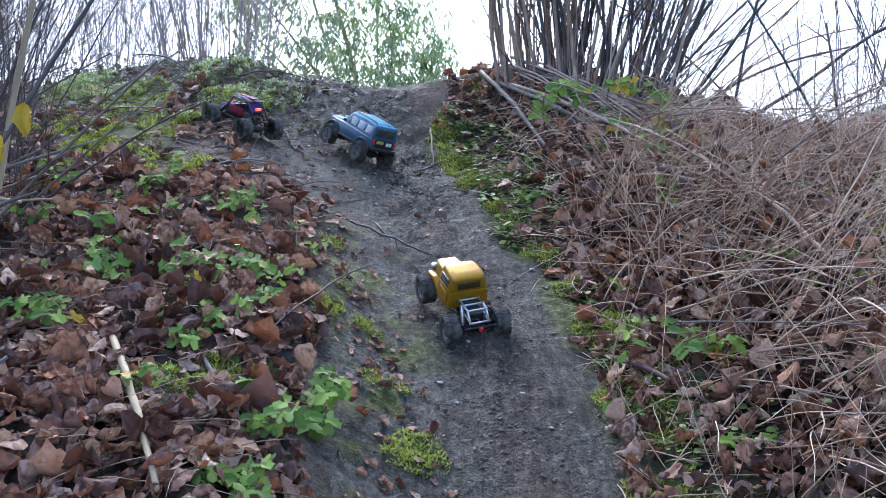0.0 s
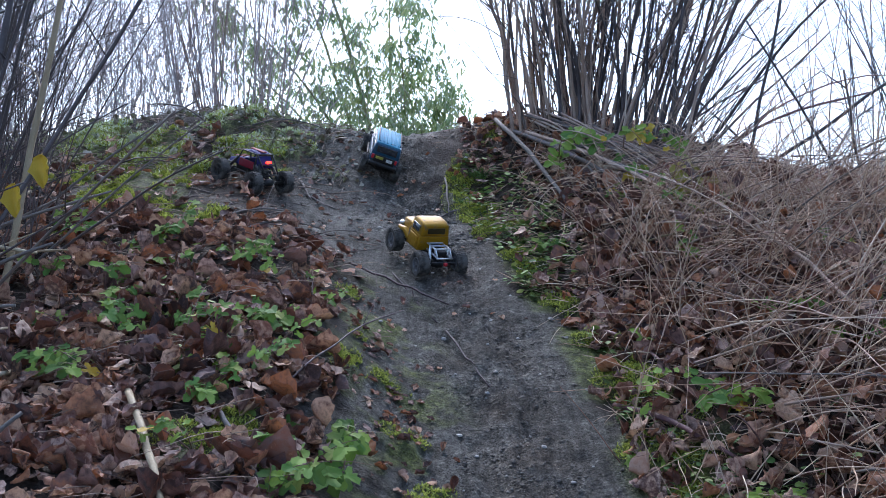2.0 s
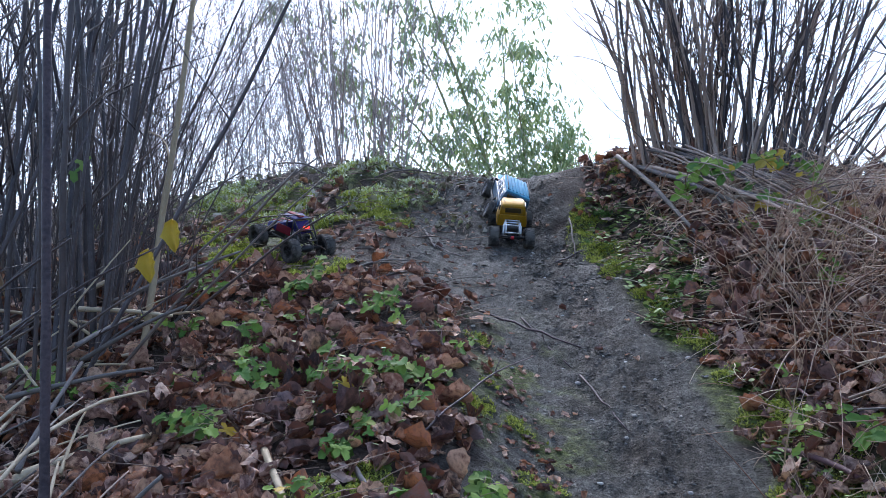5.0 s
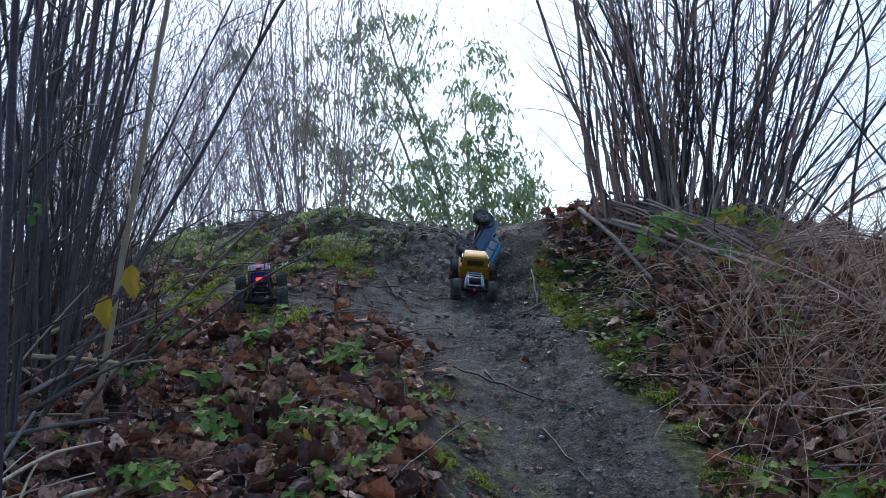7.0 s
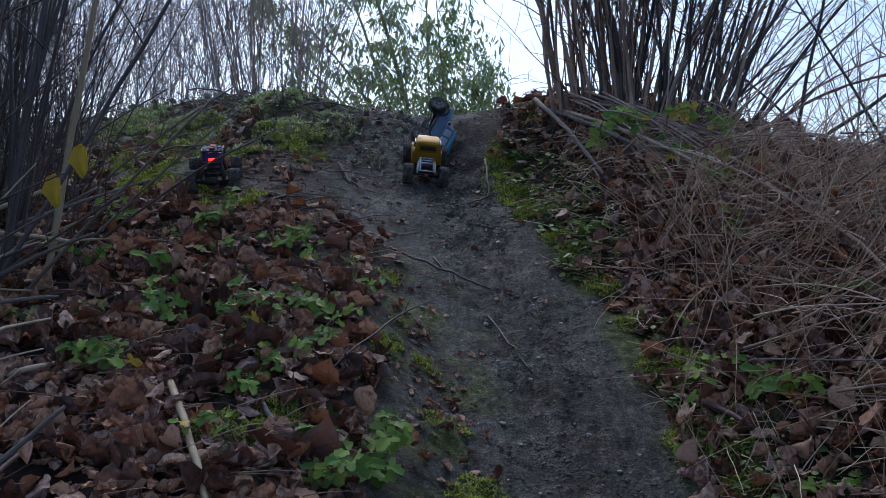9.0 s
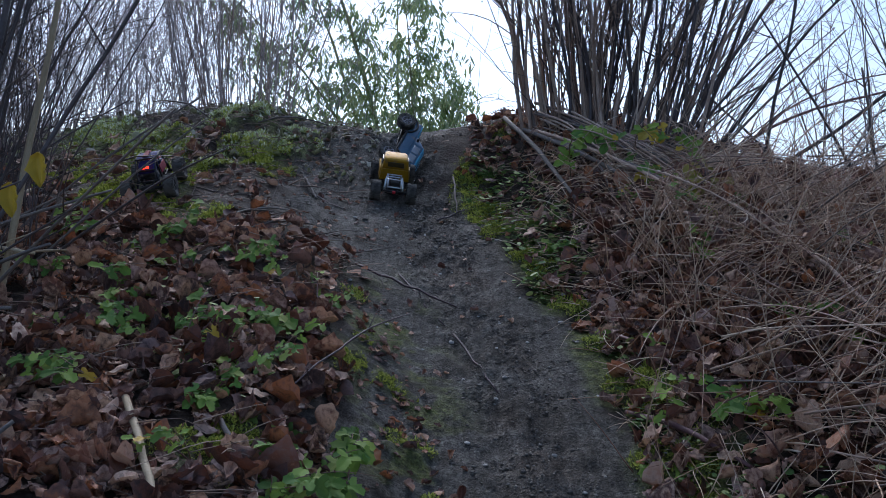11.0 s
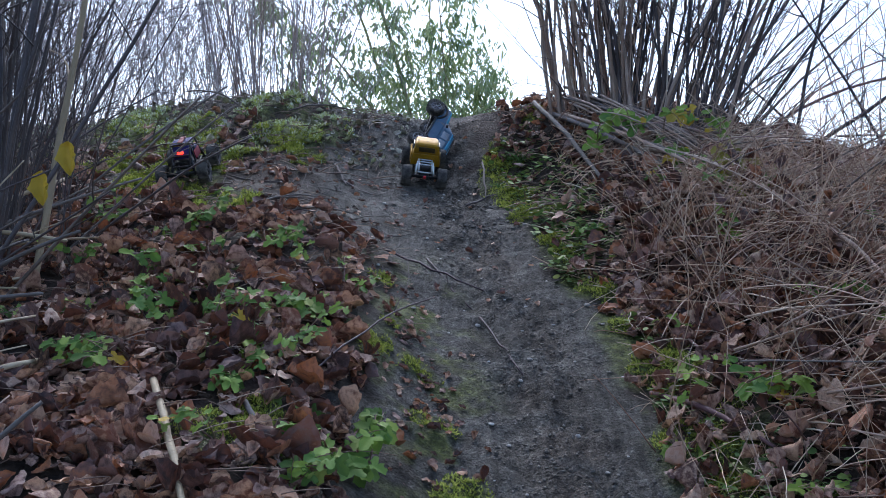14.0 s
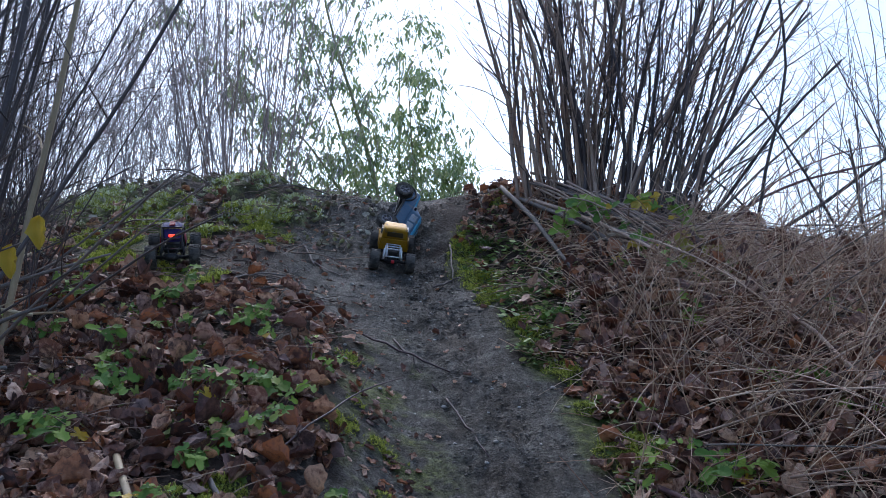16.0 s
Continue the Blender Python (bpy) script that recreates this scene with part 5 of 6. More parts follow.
def build_stones():
    g = np.random.default_rng(95)
    meshes = [pebble_mesh(k) for k in range(6)]
    spots = [(-1.1, 6.85, 0.017), (0.26, 4.7, 0.008), (0.31, 3.9, 0.011), (0.05, 4.9, 0.008), (0.33, 4.35, 0.007), (0.12, 3.55, 0.008), (-0.2, 3.9, 0.009), (0.0, 3.95, 0.011)]
    spots += [(float(track_x(y)) + 0.4 * g.normal(), y, abs(g.normal()) * 0.005 + 0.004) for y in g.uniform(3.2, 7.2, 60)]
    for x, y, r in spots:
        ob = tagged(new("pebble", meshes[int(g.integers(6))]), "small pale pebble pressed into the mud", "pebble", "pebbles in the mud")
        ob.matrix_basis = Matrix.Translation((x, y, float(surface(x, y)) + 0.2 * r)) @ pose(0, 0, 0, 0, 0, g.uniform(0, 360)) @ Matrix.Diagonal((r, r * g.uniform(0.7, 1.2), r, 1))
    s = Shape()
    for k in range(15000):
        y = g.uniform(2.6, 7.4)
        x = float(track_x(y)) + 0.05 + (0.14 if g.random() < 0.72 else 0.40) * g.normal()
        if float(value_noise(x, y, 0.15, 41)) < -0.15 and g.random() > 0.3:
            continue
        r = 0.0017 + 0.009 * g.random() ** 6 * (1.5 if y > 5.6 else 1.0)
        v = g.normal(size=(6, 3)) * 0.3
        v += np.array([[1, 0, 0], [-1, 0, 0], [0, 1, 0], [0, -1, 0], [0, 0, 0.9], [0, 0, -0.9]])
        s.add(v * r * (1.0, 1.3, 0.7) + np.array([x, y, float(surface(x, y))]), [(0, 2, 4), (2, 1, 4), (1, 3, 4), (3, 0, 4), (2, 0, 5), (1, 2, 5), (3, 1, 5), (0, 3, 5)])
    base = thing("mud_clods", "crumbs and clods of churned brown mud", "mud", kind="stuff")
    tagged(part("clods", s, clod_mat, base), kind="stuff")


build_stones()


# ---------------------------------------------------------------- model trucks
def lathe(profile, segments=28):
    """A ring about the x axis from a profile of (x, radius)."""
    s, n = Shape(), len(profile)
    ang = np.arange(segments) * 2 * math.pi / segments
    v = [(x, r * math.cos(a), r * math.sin(a)) for a in ang for x, r in profile]
    f = [(i * n + k, ((i + 1) % segments) * n + k, ((i + 1) % segments) * n + k + 1, i * n + k + 1) for i in range(segments) for k in range(n - 1)]
    return s.add(v, f)


def tyre_mesh(name, r, w):
    h = w / 2
    s = lathe([(-h * 0.8, r * 0.55), (-h, r * 0.66), (-h, r * 0.86), (-h * 0.72, r * 0.955), (0, r * 0.965), (h * 0.72, r * 0.955), (h, r * 0.86), (h, r * 0.66), (h * 0.8, r * 0.55), (-h * 0.8, r * 0.55)])
    for k in range(22):
        a = 2 * math.pi * k / 22
        for side in (-1, 1):
            b = a + (0.14 if side > 0 else 0)
            turn = Matrix.Rotation(b, 4, "X") @ Matrix.Rotation(0.35 * side, 4, "Z")
            s.box((h * 0.85, r * 0.16, r * 0.05), (side * h * 0.47, -math.sin(b) * r * 0.96, math.cos(b) * r * 0.96), turn)
            s.box((h * 0.2, r * 0.13, r * 0.2), (side * h * 0.98, -math.sin(b) * r * 0.84, math.cos(b) * r * 0.84), Matrix.Rotation(b, 4, "X"))
    return s.mesh(name, rubber, False)


def rim_mesh(name, r, w, mat, spokes=6):
    h = w / 2
    s = lathe([(-h * 0.8, r * 0.56), (-h * 0.88, r * 0.56), (-h * 0.88, r * 0.48), (-h * 0.4, r * 0.42), (h * 0.4, r * 0.42), (h * 0.88, r * 0.48), (h * 0.88, r * 0.56), (h * 0.8, r * 0.56)], 20)
    for side in (-1, 1):
        s.tube([(side * h * 0.55, 0, 0), (side * h * 0.95, 0, 0)], [r * 0.17, r * 0.12], 8)
        for k in range(spokes):
            a = 2 * math.pi * k / spokes
            s.box((h * 0.25, r * 0.12, r * 0.40), (side * h * 0.62, -math.sin(a) * r * 0.28, math.cos(a) * r * 0.28), Matrix.Rotation(a, 4, "X"))
    return s.mesh(name, mat, False)


def wheels_for(truck, r, w, half_base, half_track, rim_mat):
    tyre, rim = tyre_mesh("tyre", r, w), rim_mesh("rim", r, w, rim_mat)
    made = []
    for y in (half_base, -half_base):
        for x in (-half_track, half_track):
            hub = new("wheel")
            hub.parent, hub.location = truck, (x, y, r)
            part("tyre", tyre, rubber, hub)
            part("rim", rim, rim_mat, hub)
            made.append(hub)
    return made


def axle(truck, y, r, half):
    s = Shape().tube([(-half, y, r), (half, y, r)], 0.009, 8)
    s.tube([(-0.05, y, r), (-0.02, y, r), (0.012, y, r), (0.03, y, r)], [0.011, 0.022, 0.022, 0.011], 10)
    part("axle", s, black, truck)


def shock(truck, low, high, spring_mat):
    low, high = np.array(low), np.array(high)
    steps = np.linspace(0, 1, 17)
    radii = np.where((steps > 0.12) & (steps < 0.78), np.where(np.arange(17) % 2, 0.0108, 0.0072), 0.0055)
    s = Shape().tube(low + steps[:, None] * (high - low), radii, 8)
    part("shock_absorber", s, spring_mat, truck)


def gold_truck():
    t = thing("model_truck", "gold metallic model truck with open rear frame and muddy tyres", "toy truck", "model trucks")
    r, hb, ht = 0.064, 0.158, 0.108
    hubs = wheels_for(t, r, 0.056, hb, ht, gunmetal)
    for y in (hb, -hb):
        axle(t, y, r, ht - 0.02)
        for x in (-0.055, 0.055):
            shock(t, (x, y, r + 0.01), (x * 0.85, y * 0.72, 0.145), alloy)
    for x in (-0.032, 0.032):
        part("chassis_rail", block((0.012, 0.40, 0.024), (x, -0.005, 0.098), 0.003), black, t)
        part("link_arm", Shape().tube([(x * 1.3, -hb, r - 0.01), (x, -0.01, 0.075)], 0.005, 6), black, t)
        part("link_arm", Shape().tube([(x * 1.3, hb, r - 0.01), (x, 0.03, 0.075)], 0.005, 6), black, t)
    cab = part("cab", hull([(-0.062, 0.090, 0.082, 0.098, 0.168), (-0.058, 0.091, 0.080, 0.098, 0.175), (0.062, 0.092, 0.086, 0.094, 0.175)], 0.010, 3), gold, t, "gold painted cab")
    part("roof", hull([(-0.066, 0.082, 0.070, 0.170, 0.236), (-0.03, 0.082, 0.072, 0.170, 0.244), (0.03, 0.084, 0.068, 0.170, 0.246), (0.07, 0.086, 0.060, 0.170, 0.235)], 0.012, 3), gold, cab)
    part("rear_window", block((0.098, 0.006, 0.030), (0, -0.0705, 0.205), 0.006, Matrix.Rotation(radians(-3), 4, "X")), window_dull, cab, "small dusty rear window")
    for side in (-1, 1):
        part("side_window", block((0.006, 0.072, 0.036), (side * 0.0805, 0.002, 0.205), 0.008, Matrix.Rotation(radians(-10 * side), 4, "Y")), glass_dark, cab)
        part("door", block((0.004, 0.085, 0.06), (side * 0.0905, 0.0, 0.135), 0.003, Matrix.Rotation(radians(-5 * side), 4, "Y")), gold, cab)
        part("headlight", Shape().tube([(side * 0.05, 0.205, 0.135), (side * 0.05, 0.222, 0.135)], [0.013, 0.016], 12), alloy, t)
        part("fender", hull([(0.055, 0.016, 0.014, 0.10, 0.125), (0.12, 0.016, 0.013, 0.128, 0.150), (0.19, 0.014, 0.012, 0.118, 0.136)], 0.006), gold, t).location = (side * 0.078, 0, 0)
    part("windscreen", block((0.10, 0.006, 0.04), (0, 0.0785, 0.207), 0.006, Matrix.Rotation(radians(18), 4, "X")), glass_dark, cab)
    part("hood", hull([(0.06, 0.070, 0.056, 0.096, 0.188), (0.14, 0.062, 0.050, 0.096, 0.184), (0.212, 0.050, 0.042, 0.096, 0.172)], 0.010, 3), gold, t)
    part("grille", block((0.062, 0.006, 0.06), (0, 0.216, 0.132), 0.006), alloy, t)
    cage = Shape()
    for side in (-1, 1):
        x = side * 0.040
        cage.tube([(x, -0.075, 0.142), (x, -0.165, 0.146), (x, -0.205, 0.112)], 0.0045, 8)
        cage.tube([(x, -0.075, 0.112), (x, -0.205, 0.112)], 0.0045, 8)
        cage.tube([(x, -0.120, 0.112), (x, -0.120, 0.144)], 0.004, 8)
        cage.tube([(x, -0.165, 0.112), (x, -0.165, 0.146)], 0.004, 8)
    for y, z in ((-0.078, 0.142), (-0.165, 0.146), (-0.205, 0.112), (-0.120, 0.144)):
        cage.tube([(-0.046, y, z), (0.046, y, z)], 0.0045, 8)
    part("rear_frame", cage, alloy, t, "bright silver rear frame")
    part("gearbox", block((0.05, 0.07, 0.045), (0, 0.0, 0.085), 0.008), black, t)
    part("fuel_cell", block((0.056, 0.062, 0.026), (0, -0.140, 0.120), 0.005), black, t)
    part("battery_tray", block((0.05, 0.05, 0.02), (0, -0.088, 0.128), 0.004), black, t)
    part("bumper", Shape().tube([(-0.07, -0.212, 0.092), (0.07, -0.212, 0.092)], 0.005, 8), black, t)
    part("tow_hook", block((0.020, 0.016, 0.018), (0, -0.222, 0.088), 0.005), red_part, t, "small red tow hook")
    return t, hubs


def blue_truck():
    t = thing("model_suv", "light blue model off-road wagon with dark windows and muddy wheels", "toy car", "model trucks")
    r, hb, ht = 0.056, 0.150, 0.096
    hubs = wheels_for(t, r, 0.046, hb, ht, gunmetal)
    for y in (hb, -hb):
        axle(t, y, r, ht - 0.02)
        for x in (-0.05, 0.05):
            shock(t, (x, y, r + 0.01), (x * 0.85, y * 0.75, 0.13), black)
    for x in (-0.03, 0.03):
        part("chassis_rail", block((0.012, 0.36, 0.022), (x, 0, 0.082), 0.003), black, t)
        for side in (-1, 1):
            part("link_arm", Shape().tube([(x * 1.3, side * hb, r - 0.012), (x, side * 0.01, 0.07)], 0.005, 6), black, t)
    low = part("body", hull([(-0.215, 0.082, 0.086, 0.105, 0.152), (-0.10, 0.087, 0.088, 0.088, 0.155), (0.085, 0.087, 0.088, 0.088, 0.155), (0.205, 0.080, 0.078, 0.102, 0.148)], 0.008, 3), blue_shaded, t)
    part("bonnet", hull([(0.075, 0.080, 0.076, 0.148, 0.164), (0.20, 0.074, 0.070, 0.144, 0.156)], 0.006, 2), blue_skylit, t)
    house = part("cabin", hull([(-0.212, 0.084, 0.074, 0.150, 0.216), (-0.205, 0.085, 0.074, 0.150, 0.220), (0.03, 0.085, 0.074, 0.150, 0.220), (0.092, 0.083, 0.068, 0.150, 0.168)], 0.007, 2), blue_shaded, t)
    roof = part("roof", hull([(-0.208, 0.074, 0.070, 0.217, 0.228), (-0.09, 0.076, 0.072, 0.218, 0.231), (0.034, 0.073, 0.068, 0.217, 0.227)], 0.005, 2), blue_skylit, t, "blue ribbed roof, sky light in its pale colour")
    for k in range(6):
        part("roof_rib", block((0.008, 0.215, 0.006), (-0.055 + 0.022 * k, -0.088, 0.2315), 0.002), blue_skylit, roof)
    for side in (-1, 1):
        for k, (y, w) in enumerate(((-0.168, 0.058), (-0.094, 0.062), (-0.020, 0.062))):
            part("side_window", block((0.005, w, 0.042), (side * 0.0805, y, 0.187), 0.006, Matrix.Rotation(radians(-8.5 * side), 4, "Y")), glass_sky, house, "dusty side window, sky reflection in its pale colour")
        for y in (-0.15, 0.15):
            arch = Shape()
            a = np.linspace(0.15, math.pi - 0.15, 9)
            arch.tube([(0, y + 0.070 * math.cos(q), 0.064 + 0.068 * math.sin(q)) for q in a], 0.0065, 6)
            ob = part("wheel_arch", arch, black, t)
            ob.location = (side * 0.088, 0, 0)
        part("sill", block((0.010, 0.16, 0.012), (side * 0.092, 0, 0.086), 0.003), black, t)
        part("tail_light", block((0.018, 0.006, 0.026), (side * 0.068, -0.218, 0.138), 0.002), red_part, t)
        part("headlight", Shape().tube([(side * 0.052, 0.20, 0.128), (side * 0.052, 0.212, 0.128)], [0.013, 0.014], 12), alloy, t)
        part("mirror", block((0.022, 0.01, 0.014), (side * 0.098, 0.045, 0.172), 0.003), black, t)
        part("roof_rail", Shape().tube([(side * 0.066, -0.2, 0.232), (side * 0.066, -0.19, 0.240), (side * 0.066, 0.02, 0.240), (side * 0.066, 0.03, 0.230)], 0.0028, 6), black, roof)
    part("rear_window", block((0.120, 0.005, 0.042), (0, -0.2145, 0.190), 0.006, Matrix.Rotation(radians(4), 4, "X")), glass_dark, house)
    part("windscreen", block((0.124, 0.005, 0.062), (0, 0.066, 0.193), 0.006, Matrix.Rotation(radians(50), 4, "X")), glass_dark, house)
    part("tailgate", block((0.126, 0.008, 0.046), (0, -0.219, 0.131), 0.004), black, t)
    part("plate", block((0.044, 0.004, 0.016), (-0.03, -0.2255, 0.140), 0.001), plate_yellow, t, "small yellow plate")
    part("plate", block((0.036, 0.004, 0.018), (0.03, -0.2255, 0.136), 0.001), plate_white, t, "small pale plate")
    part("rear_bumper", hull([(-0.236, 0.080, 0.080, 0.092, 0.110), (-0.214, 0.086, 0.086, 0.090, 0.112)], 0.005), black, t)
    part("front_bumper", hull([(0.205, 0.086, 0.086, 0.088, 0.110), (0.232, 0.076, 0.076, 0.092, 0.108)], 0.005), black, t)
    part("grille", block((0.085, 0.006, 0.036), (0, 0.207, 0.128), 0.003), black, t)
    return t, hubs


def red_buggy():
    t = thing("model_buggy", "red and blue model rock buggy with black tube frame", "toy buggy", "model trucks")
    r, hb, ht = 0.066, 0.160, 0.112
    hubs = wheels_for(t, r, 0.054, hb, ht, black)
    for y in (hb, -hb):
        axle(t, y, r, ht - 0.02)
        for x in (-0.06, 0.06):
            shock(t, (x, y, r + 0.01), (x * 0.7, y * 0.62, 0.16), black)
    for side in (-1, 1):
        for y in (-1, 1):
            part("link_arm", Shape().tube([(side * 0.06, y * hb, r - 0.01), (side * 0.03, y * 0.03, 0.085)], 0.006, 6), black, t)
        part("link_arm", Shape().tube([(side * 0.02, -hb, r + 0.02), (side * 0.04, -0.04, 0.12)], 0.005, 6), black, t)
    part("belly_pan", hull([(-0.10, 0.045, 0.06, 0.075, 0.12), (0.10, 0.042, 0.056, 0.075, 0.12)], 0.008), black, t)
    part("hood", hull([(0.03, 0.062, 0.050, 0.118, 0.168), (0.10, 0.056, 0.044, 0.116, 0.160), (0.19, 0.040, 0.030, 0.108, 0.135)], 0.008, 3), blue_panel, t, "dark blue nose panel")
    part("roof", hull([(-0.088, 0.052, 0.046, 0.205, 0.216), (-0.02, 0.055, 0.048, 0.213, 0.225), (0.045, 0.050, 0.043, 0.203, 0.214)], 0.004), blue_panel, t, "deep blue roof panel")
    part("roof_stripe", block((0.030, 0.118, 0.006), (0, -0.024, 0.224), 0.002), red_paint, t, "red roof stripe")
    part("rear_panel", hull([(-0.125, 0.042, 0.036, 0.140, 0.158), (-0.085, 0.050, 0.046, 0.150, 0.205)], 0.004), blue_panel, t)
    for side in (-1, 1):
        part("side_panel", block((0.005, 0.13, 0.045), (side * 0.064, -0.01, 0.142), 0.004, Matrix.Rotation(radians(-8 * side), 4, "Y")), red_paint, t, "red side panel")
        part("hood_flash", block((0.016, 0.09, 0.005), (side * 0.026, 0.105, 0.161), 0.002, Matrix.Rotation(radians(-7), 4, "X")), red_paint, t, "red nose flash")
    cage = Shape()
    for s in (-1, 1):
        cage.tube([(s * 0.060, 0.10, 0.125), (s * 0.058, 0.075, 0.160), (s * 0.054, 0.045, 0.212), (s * 0.054, -0.088, 0.212), (s * 0.050, -0.135, 0.160), (s * 0.044, -0.175, 0.112)], 0.0045, 7)
        cage.tube([(s * 0.060, 0.10, 0.090), (s * 0.066, -0.02, 0.090), (s * 0.050, -0.12, 0.100), (s * 0.044, -0.178, 0.112)], 0.0045, 7)
        cage.tube([(s * 0.066, -0.03, 0.092), (s * 0.054, -0.03, 0.214)], 0.004, 7)
        cage.tube([(s * 0.054, -0.088, 0.210), (s * 0.060, -0.075, 0.095)], 0.004, 7)
        cage.tube([(s * 0.060, 0.10, 0.125), (s * 0.036, 0.205, 0.105)], 0.0045, 7)
    for y, z, w in ((0.045, 0.212, 0.054), (-0.088, 0.212, 0.054), (-0.135, 0.160, 0.050), (-0.178, 0.112, 0.044), (0.205, 0.105, 0.036)):
        cage.tube([(-w, y, z), (w, y, z)], 0.0045, 7)
    part("tube_frame", cage, black, t, "black tube frame")
    part("motor", Shape().tube([(-0.035, -0.06, 0.125), (0.035, -0.06, 0.125)], 0.022, 12), gunmetal, t)
    part("tail_light", block((0.036, 0.010, 0.014), (0, -0.130, 0.176), 0.003), glow_red, t, "glowing red tail light bar")
    part("antenna", Shape().tube([(0.030, -0.08, 0.215), (0.034, -0.085, 0.29)], 0.0016, 5), black, t)
    part("front_bumper", Shape().tube([(-0.05, 0.205, 0.09), (-0.04, 0.225, 0.1), (0.04, 0.225, 0.1), (0.05, 0.205, 0.09)], 0.004, 7), black, t)
    return t, hubs


GOLD, BLUE, RED = gold_truck(), blue_truck(), red_buggy()
BLUE[0].scale = (1.1, 1.1, 1.1)


# ---------------------------------------------------------------- what moves
def slope_pose(x, y, yaw, roll=0.0, pitch=0.0, lift=0.0, half_base=0.155, half_track=0.10):
    """A truck standing on the slope at (x, y); yaw to the left, roll to its right, pitch nose up."""
    a = radians(yaw)
    ahead, right = np.array([-math.sin(a), math.cos(a)]), np.array([math.cos(a), math.sin(a)])
    h = {(i, j): float(firm(*(np.array([x, y]) + i * half_track * right + j * half_base * ahead))) for i in (-1, 1) for j in (-1, 1)}
    rise = (h[1, 1] + h[-1, 1] - h[1, -1] - h[-1, -1]) / (4 * half_base)
    bank = (h[1, 1] + h[1, -1] - h[-1, 1] - h[-1, -1]) / (4 * half_track)
    f, s = Vector((ahead[0], ahead[1], rise)).normalized(), Vector((right[0], right[1], bank))
    up = s.cross(f).normalized()
    s = f.cross(up)
    m = Matrix((s, f, up)).transposed().to_4x4()
    m.translation = Vector((x, y, sum(h.values()) / 4 + lift))
    return m @ pose(0, 0, 0, pitch, 0, 0) @ pose(0, 0, 0, 0, roll, 0)


def roll_wheels(hubs, table, radius, spin):
    """Turns the wheels by the way that the truck goes, and by spin, rows of (seconds, degrees on the spot)."""
    ts = np.arange(0, 16.01, 0.1)
    col = np.array([row[:4] for row in table])
    x, y, yaw = (np.interp(ts, col[:, 0], col[:, k]) for k in (1, 2, 3))
    along = -np.sin(np.radians(yaw))[1:] * np.diff(x) + np.cos(np.radians(yaw))[1:] * np.diff(y)
    turn = np.degrees(np.concatenate([[0], np.cumsum(along)]) * 1.1 / radius)
    turn = turn + np.interp(ts, *zip(*spin))
    for hub in hubs:
        at, rows, last = hub.location.copy(), [], None
        for k, t in enumerate(ts):
            if last is None or k == len(ts) - 1 or abs(turn[k] - last) > 12 or (k + 1 < len(ts) and abs(turn[k + 1] - turn[k]) > 12):
                rows.append((float(t), pose(*at, -turn[k], 0, 0)))
                last = turn[k]
        walk(hub, rows)


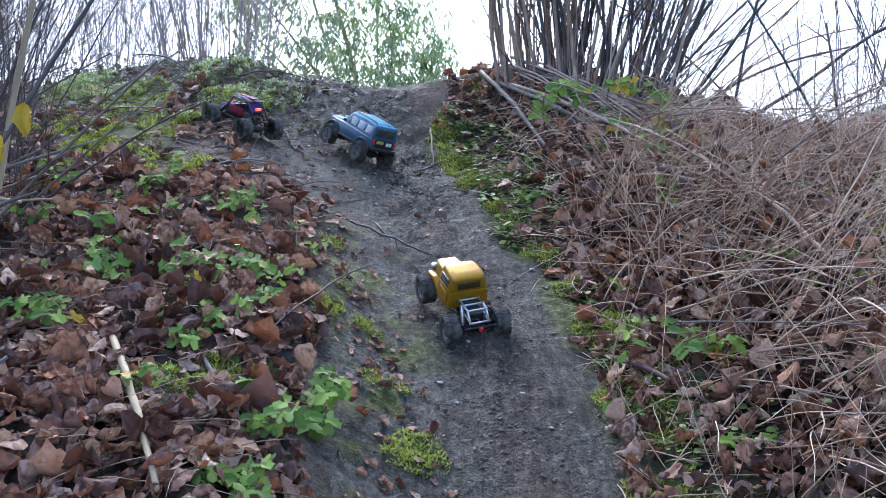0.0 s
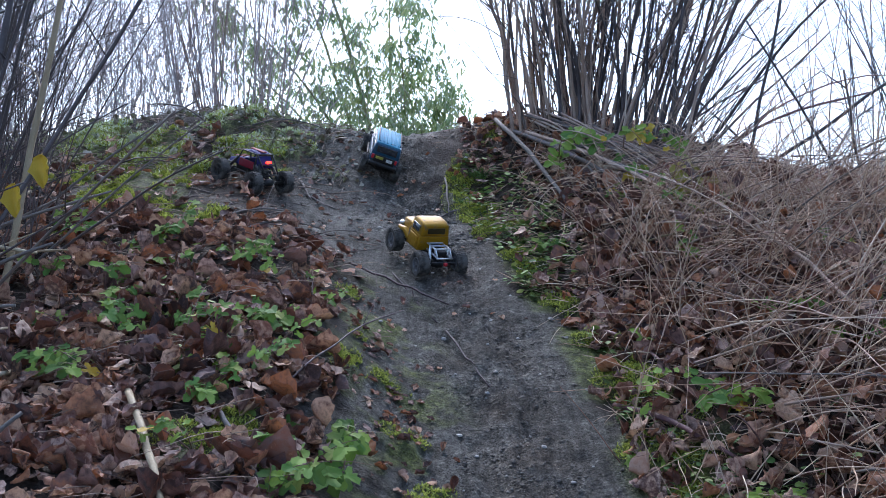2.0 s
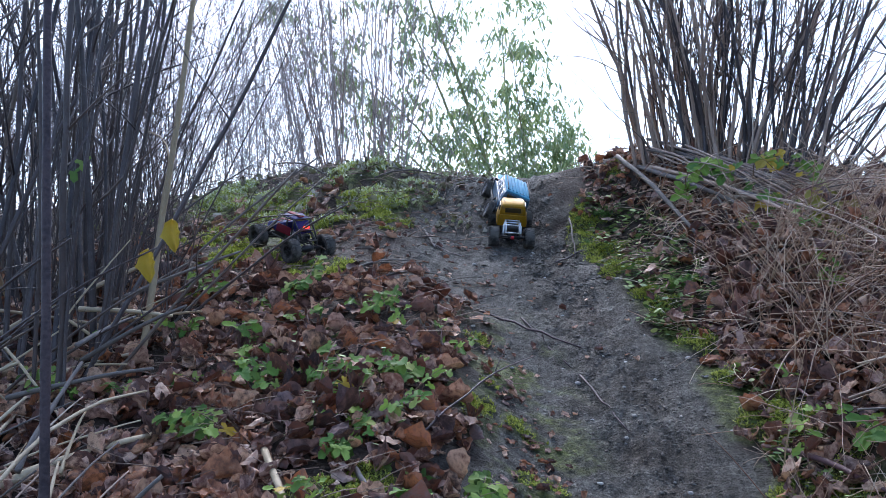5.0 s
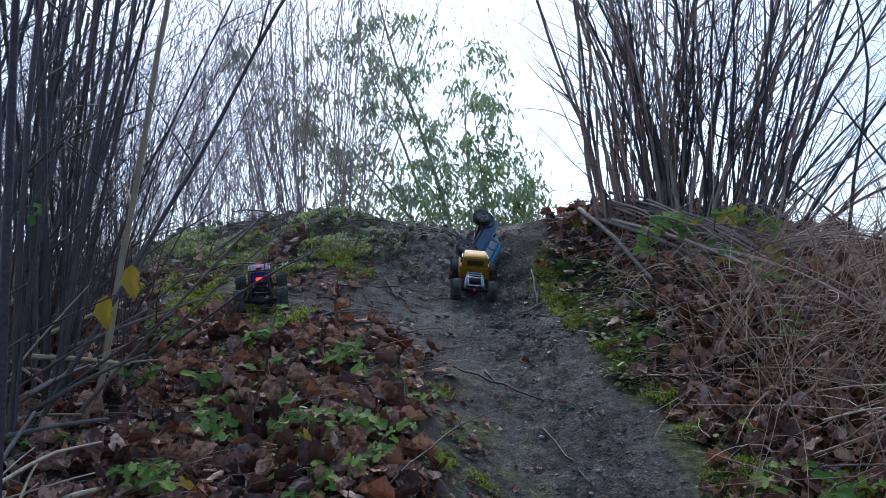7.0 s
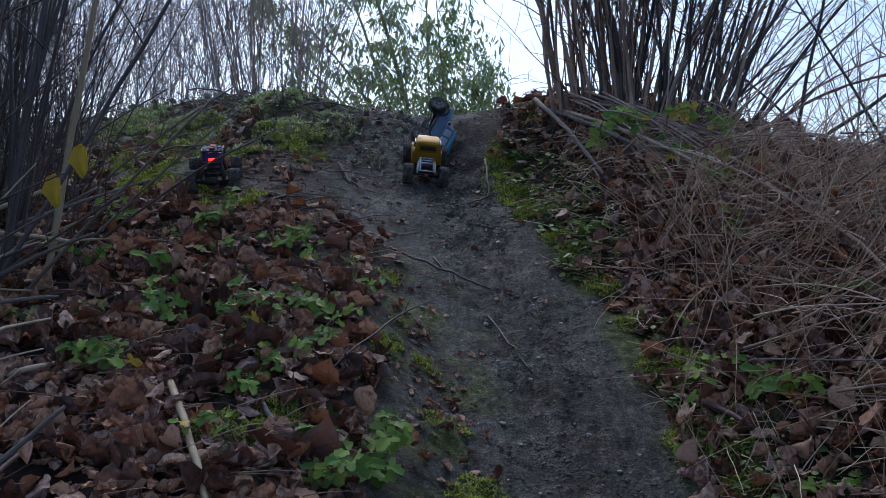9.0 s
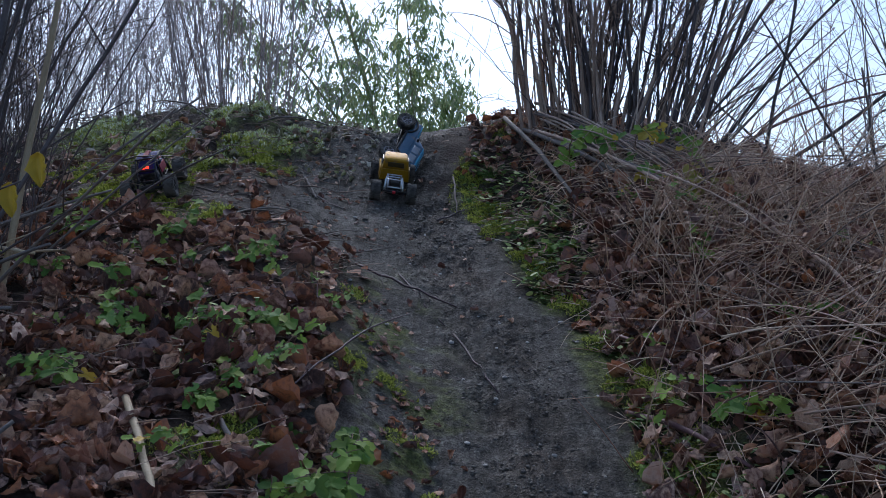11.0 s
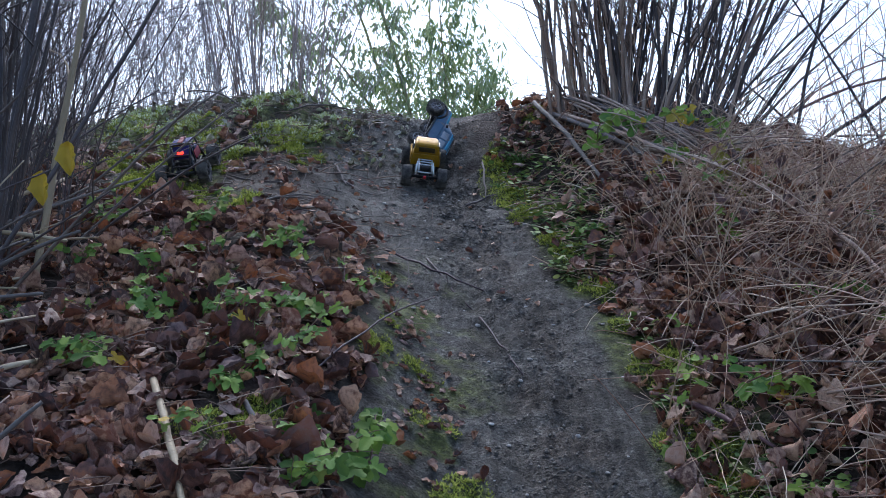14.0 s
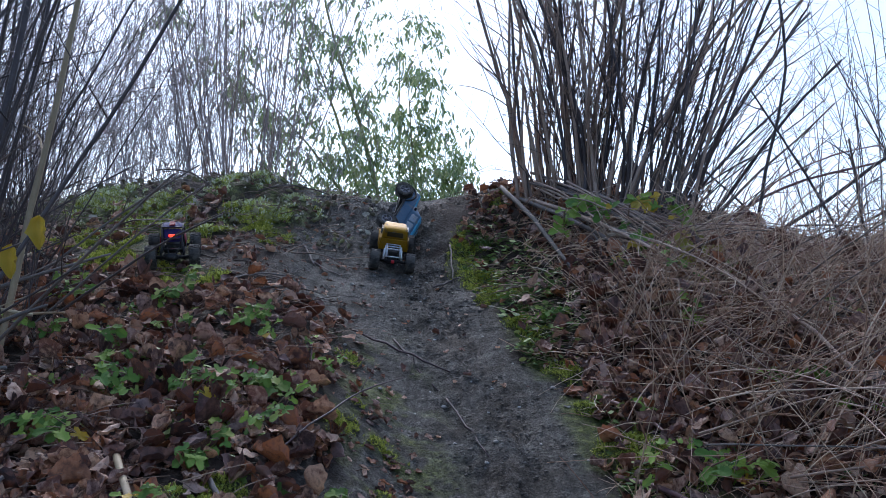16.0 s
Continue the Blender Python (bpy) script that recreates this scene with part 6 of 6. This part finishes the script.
def motions():
    # seconds, x, y, yaw, roll, pitch, lift
    gold_way = [(0, 0.085, 4.43, 22, 0, 5, 0.006), (0.5, 0.05, 4.74, 12, 0, 0, 0), (1, 0.005, 4.96, 12, 1, 1, 0), (1.5, -0.11, 5.26, 29, 6, 2, 0.004),
                (2, -0.185, 5.50, 29, 9, 4, 0.008), (2.5, -0.30, 5.79, 36, 9, 3, 0.010), (3, -0.425, 6.16, 33, 9, 3, 0.010), (3.5, -0.385, 6.475, 5, 0, 0, 0),
                (4, -0.450, 6.570, 5, -5, 0, 0), (4.5, -0.468, 6.605, 5, -5, 0, 0), (5.2, -0.460, 6.580, 5, -5, 0, 0), (7.5, -0.462, 6.560, 5, -5, 0, 0), (9, -0.470, 6.595, 5, -5, 0, 0),
                (11.5, -0.470, 6.590, 5, -5, 0, 0), (14, -0.462, 6.610, 5, -5, 0, 0), (16, -0.457, 6.560, 5, -5, 0, 0)]
    blue_way = [(0, -0.545, 6.36, 40, 15, 0, 0.012), (0.5, -0.52, 6.60, 24, 10, 0, 0.008), (1, -0.505, 6.74, 11, 2, 0, 0), (1.5, -0.535, 6.92, 0, 3, 0, 0), (2, -0.54, 6.935, 2, 6, 0, 0.004),
                (2.5, -0.555, 6.955, 5, 10, 0, 0.008), (3, -0.56, 6.945, 8, 14, 0, 0.012), (4, -0.545, 6.93, 8, 17, 0, 0.016), (4.5, -0.54, 6.925, 8, 16, 0, 0.016), (5.2, -0.54, 6.85, 6, 16, 0, 0.016),
                (5.7, -0.53, 6.86, 2, 30, 0, 0.035), (6.1, -0.52, 6.88, -6, 60, 0, 0.07), (6.4, -0.54, 6.92, -14, 84, 16, 0.12), (6.6, -0.54, 6.93, -16, 100, 20, 0.135), (7.3, -0.54, 6.93, -16, 100, 20, 0.135),
                (16, -0.54, 6.93, -16, 100, 20, 0.135)]
    red_way = [(0, -1.22, 6.27, 50, 0, 0, 0), (0.5, -1.22, 6.27, 50, 0, 0, 0), (1, -1.18, 6.24, 49, 0, 0, 0), (1.5, -1.14, 6.20, 48, 0, 0, 0), (2, -1.22, 6.12, 50, 0, 0, 0), (2.5, -1.24, 6.08, 50, 0, 0, 0),
               (3, -1.37, 5.92, 52, 0, 0, 0), (3.5, -1.42, 5.76, 56, 0, 0, 0), (4, -1.42, 5.68, 60, 0, 2, 0.005), (4.5, -1.45, 5.66, 60, 2, 4, 0.01), (5, -1.62, 5.71, 50, 6, 8, 0.02), (5.2, -1.66, 5.68, 36, 10, 10, 0.03),
               (5.7, -1.62, 5.64, 20, 4, 4, 0.01), (6.4, -1.54, 5.64, 16, 0, 2, 0), (7.5, -1.56, 5.74, 13, 0, 2, 0), (9.2, -1.54, 5.68, 12, 0, 0, 0),
               (10.2, -1.65, 5.76, 10, -4, 2, 0), (11.3, -1.705, 5.84, 6, -10, 5, 0.01), (12, -1.735, 5.93, 6, -10, 6, 0.01), (13.2, -1.72, 5.91, 6, -10, 6, 0.01), (14, -1.70, 5.87, 6, -8, 4, 0.01),
               (14.5, -1.565, 5.59, 12, 2, -4, 0), (15, -1.585, 5.78, 14, 0, 2, 0), (15.5, -1.595, 5.80, 14, 0, 3, 0), (16, -1.575, 5.73, 14, 0, 0, 0)]
    still = [(0, 0), (16, 0)]
    for (truck, hubs), way, radius, spin in ((GOLD, gold_way, 0.064, [(0, 0), (3.6, 0), (5, 260), (7, 300), (16, 300)]),
                                             (BLUE, blue_way, 0.056, [(0, 0), (1.5, 100), (5, 700), (6, 800), (16, 800)]),
                                             (RED, red_way, 0.066, still)):
        walk(truck, [(t, slope_pose(*row)) for t, *row in way])
        roll_wheels(hubs, way, radius, spin)


motions()
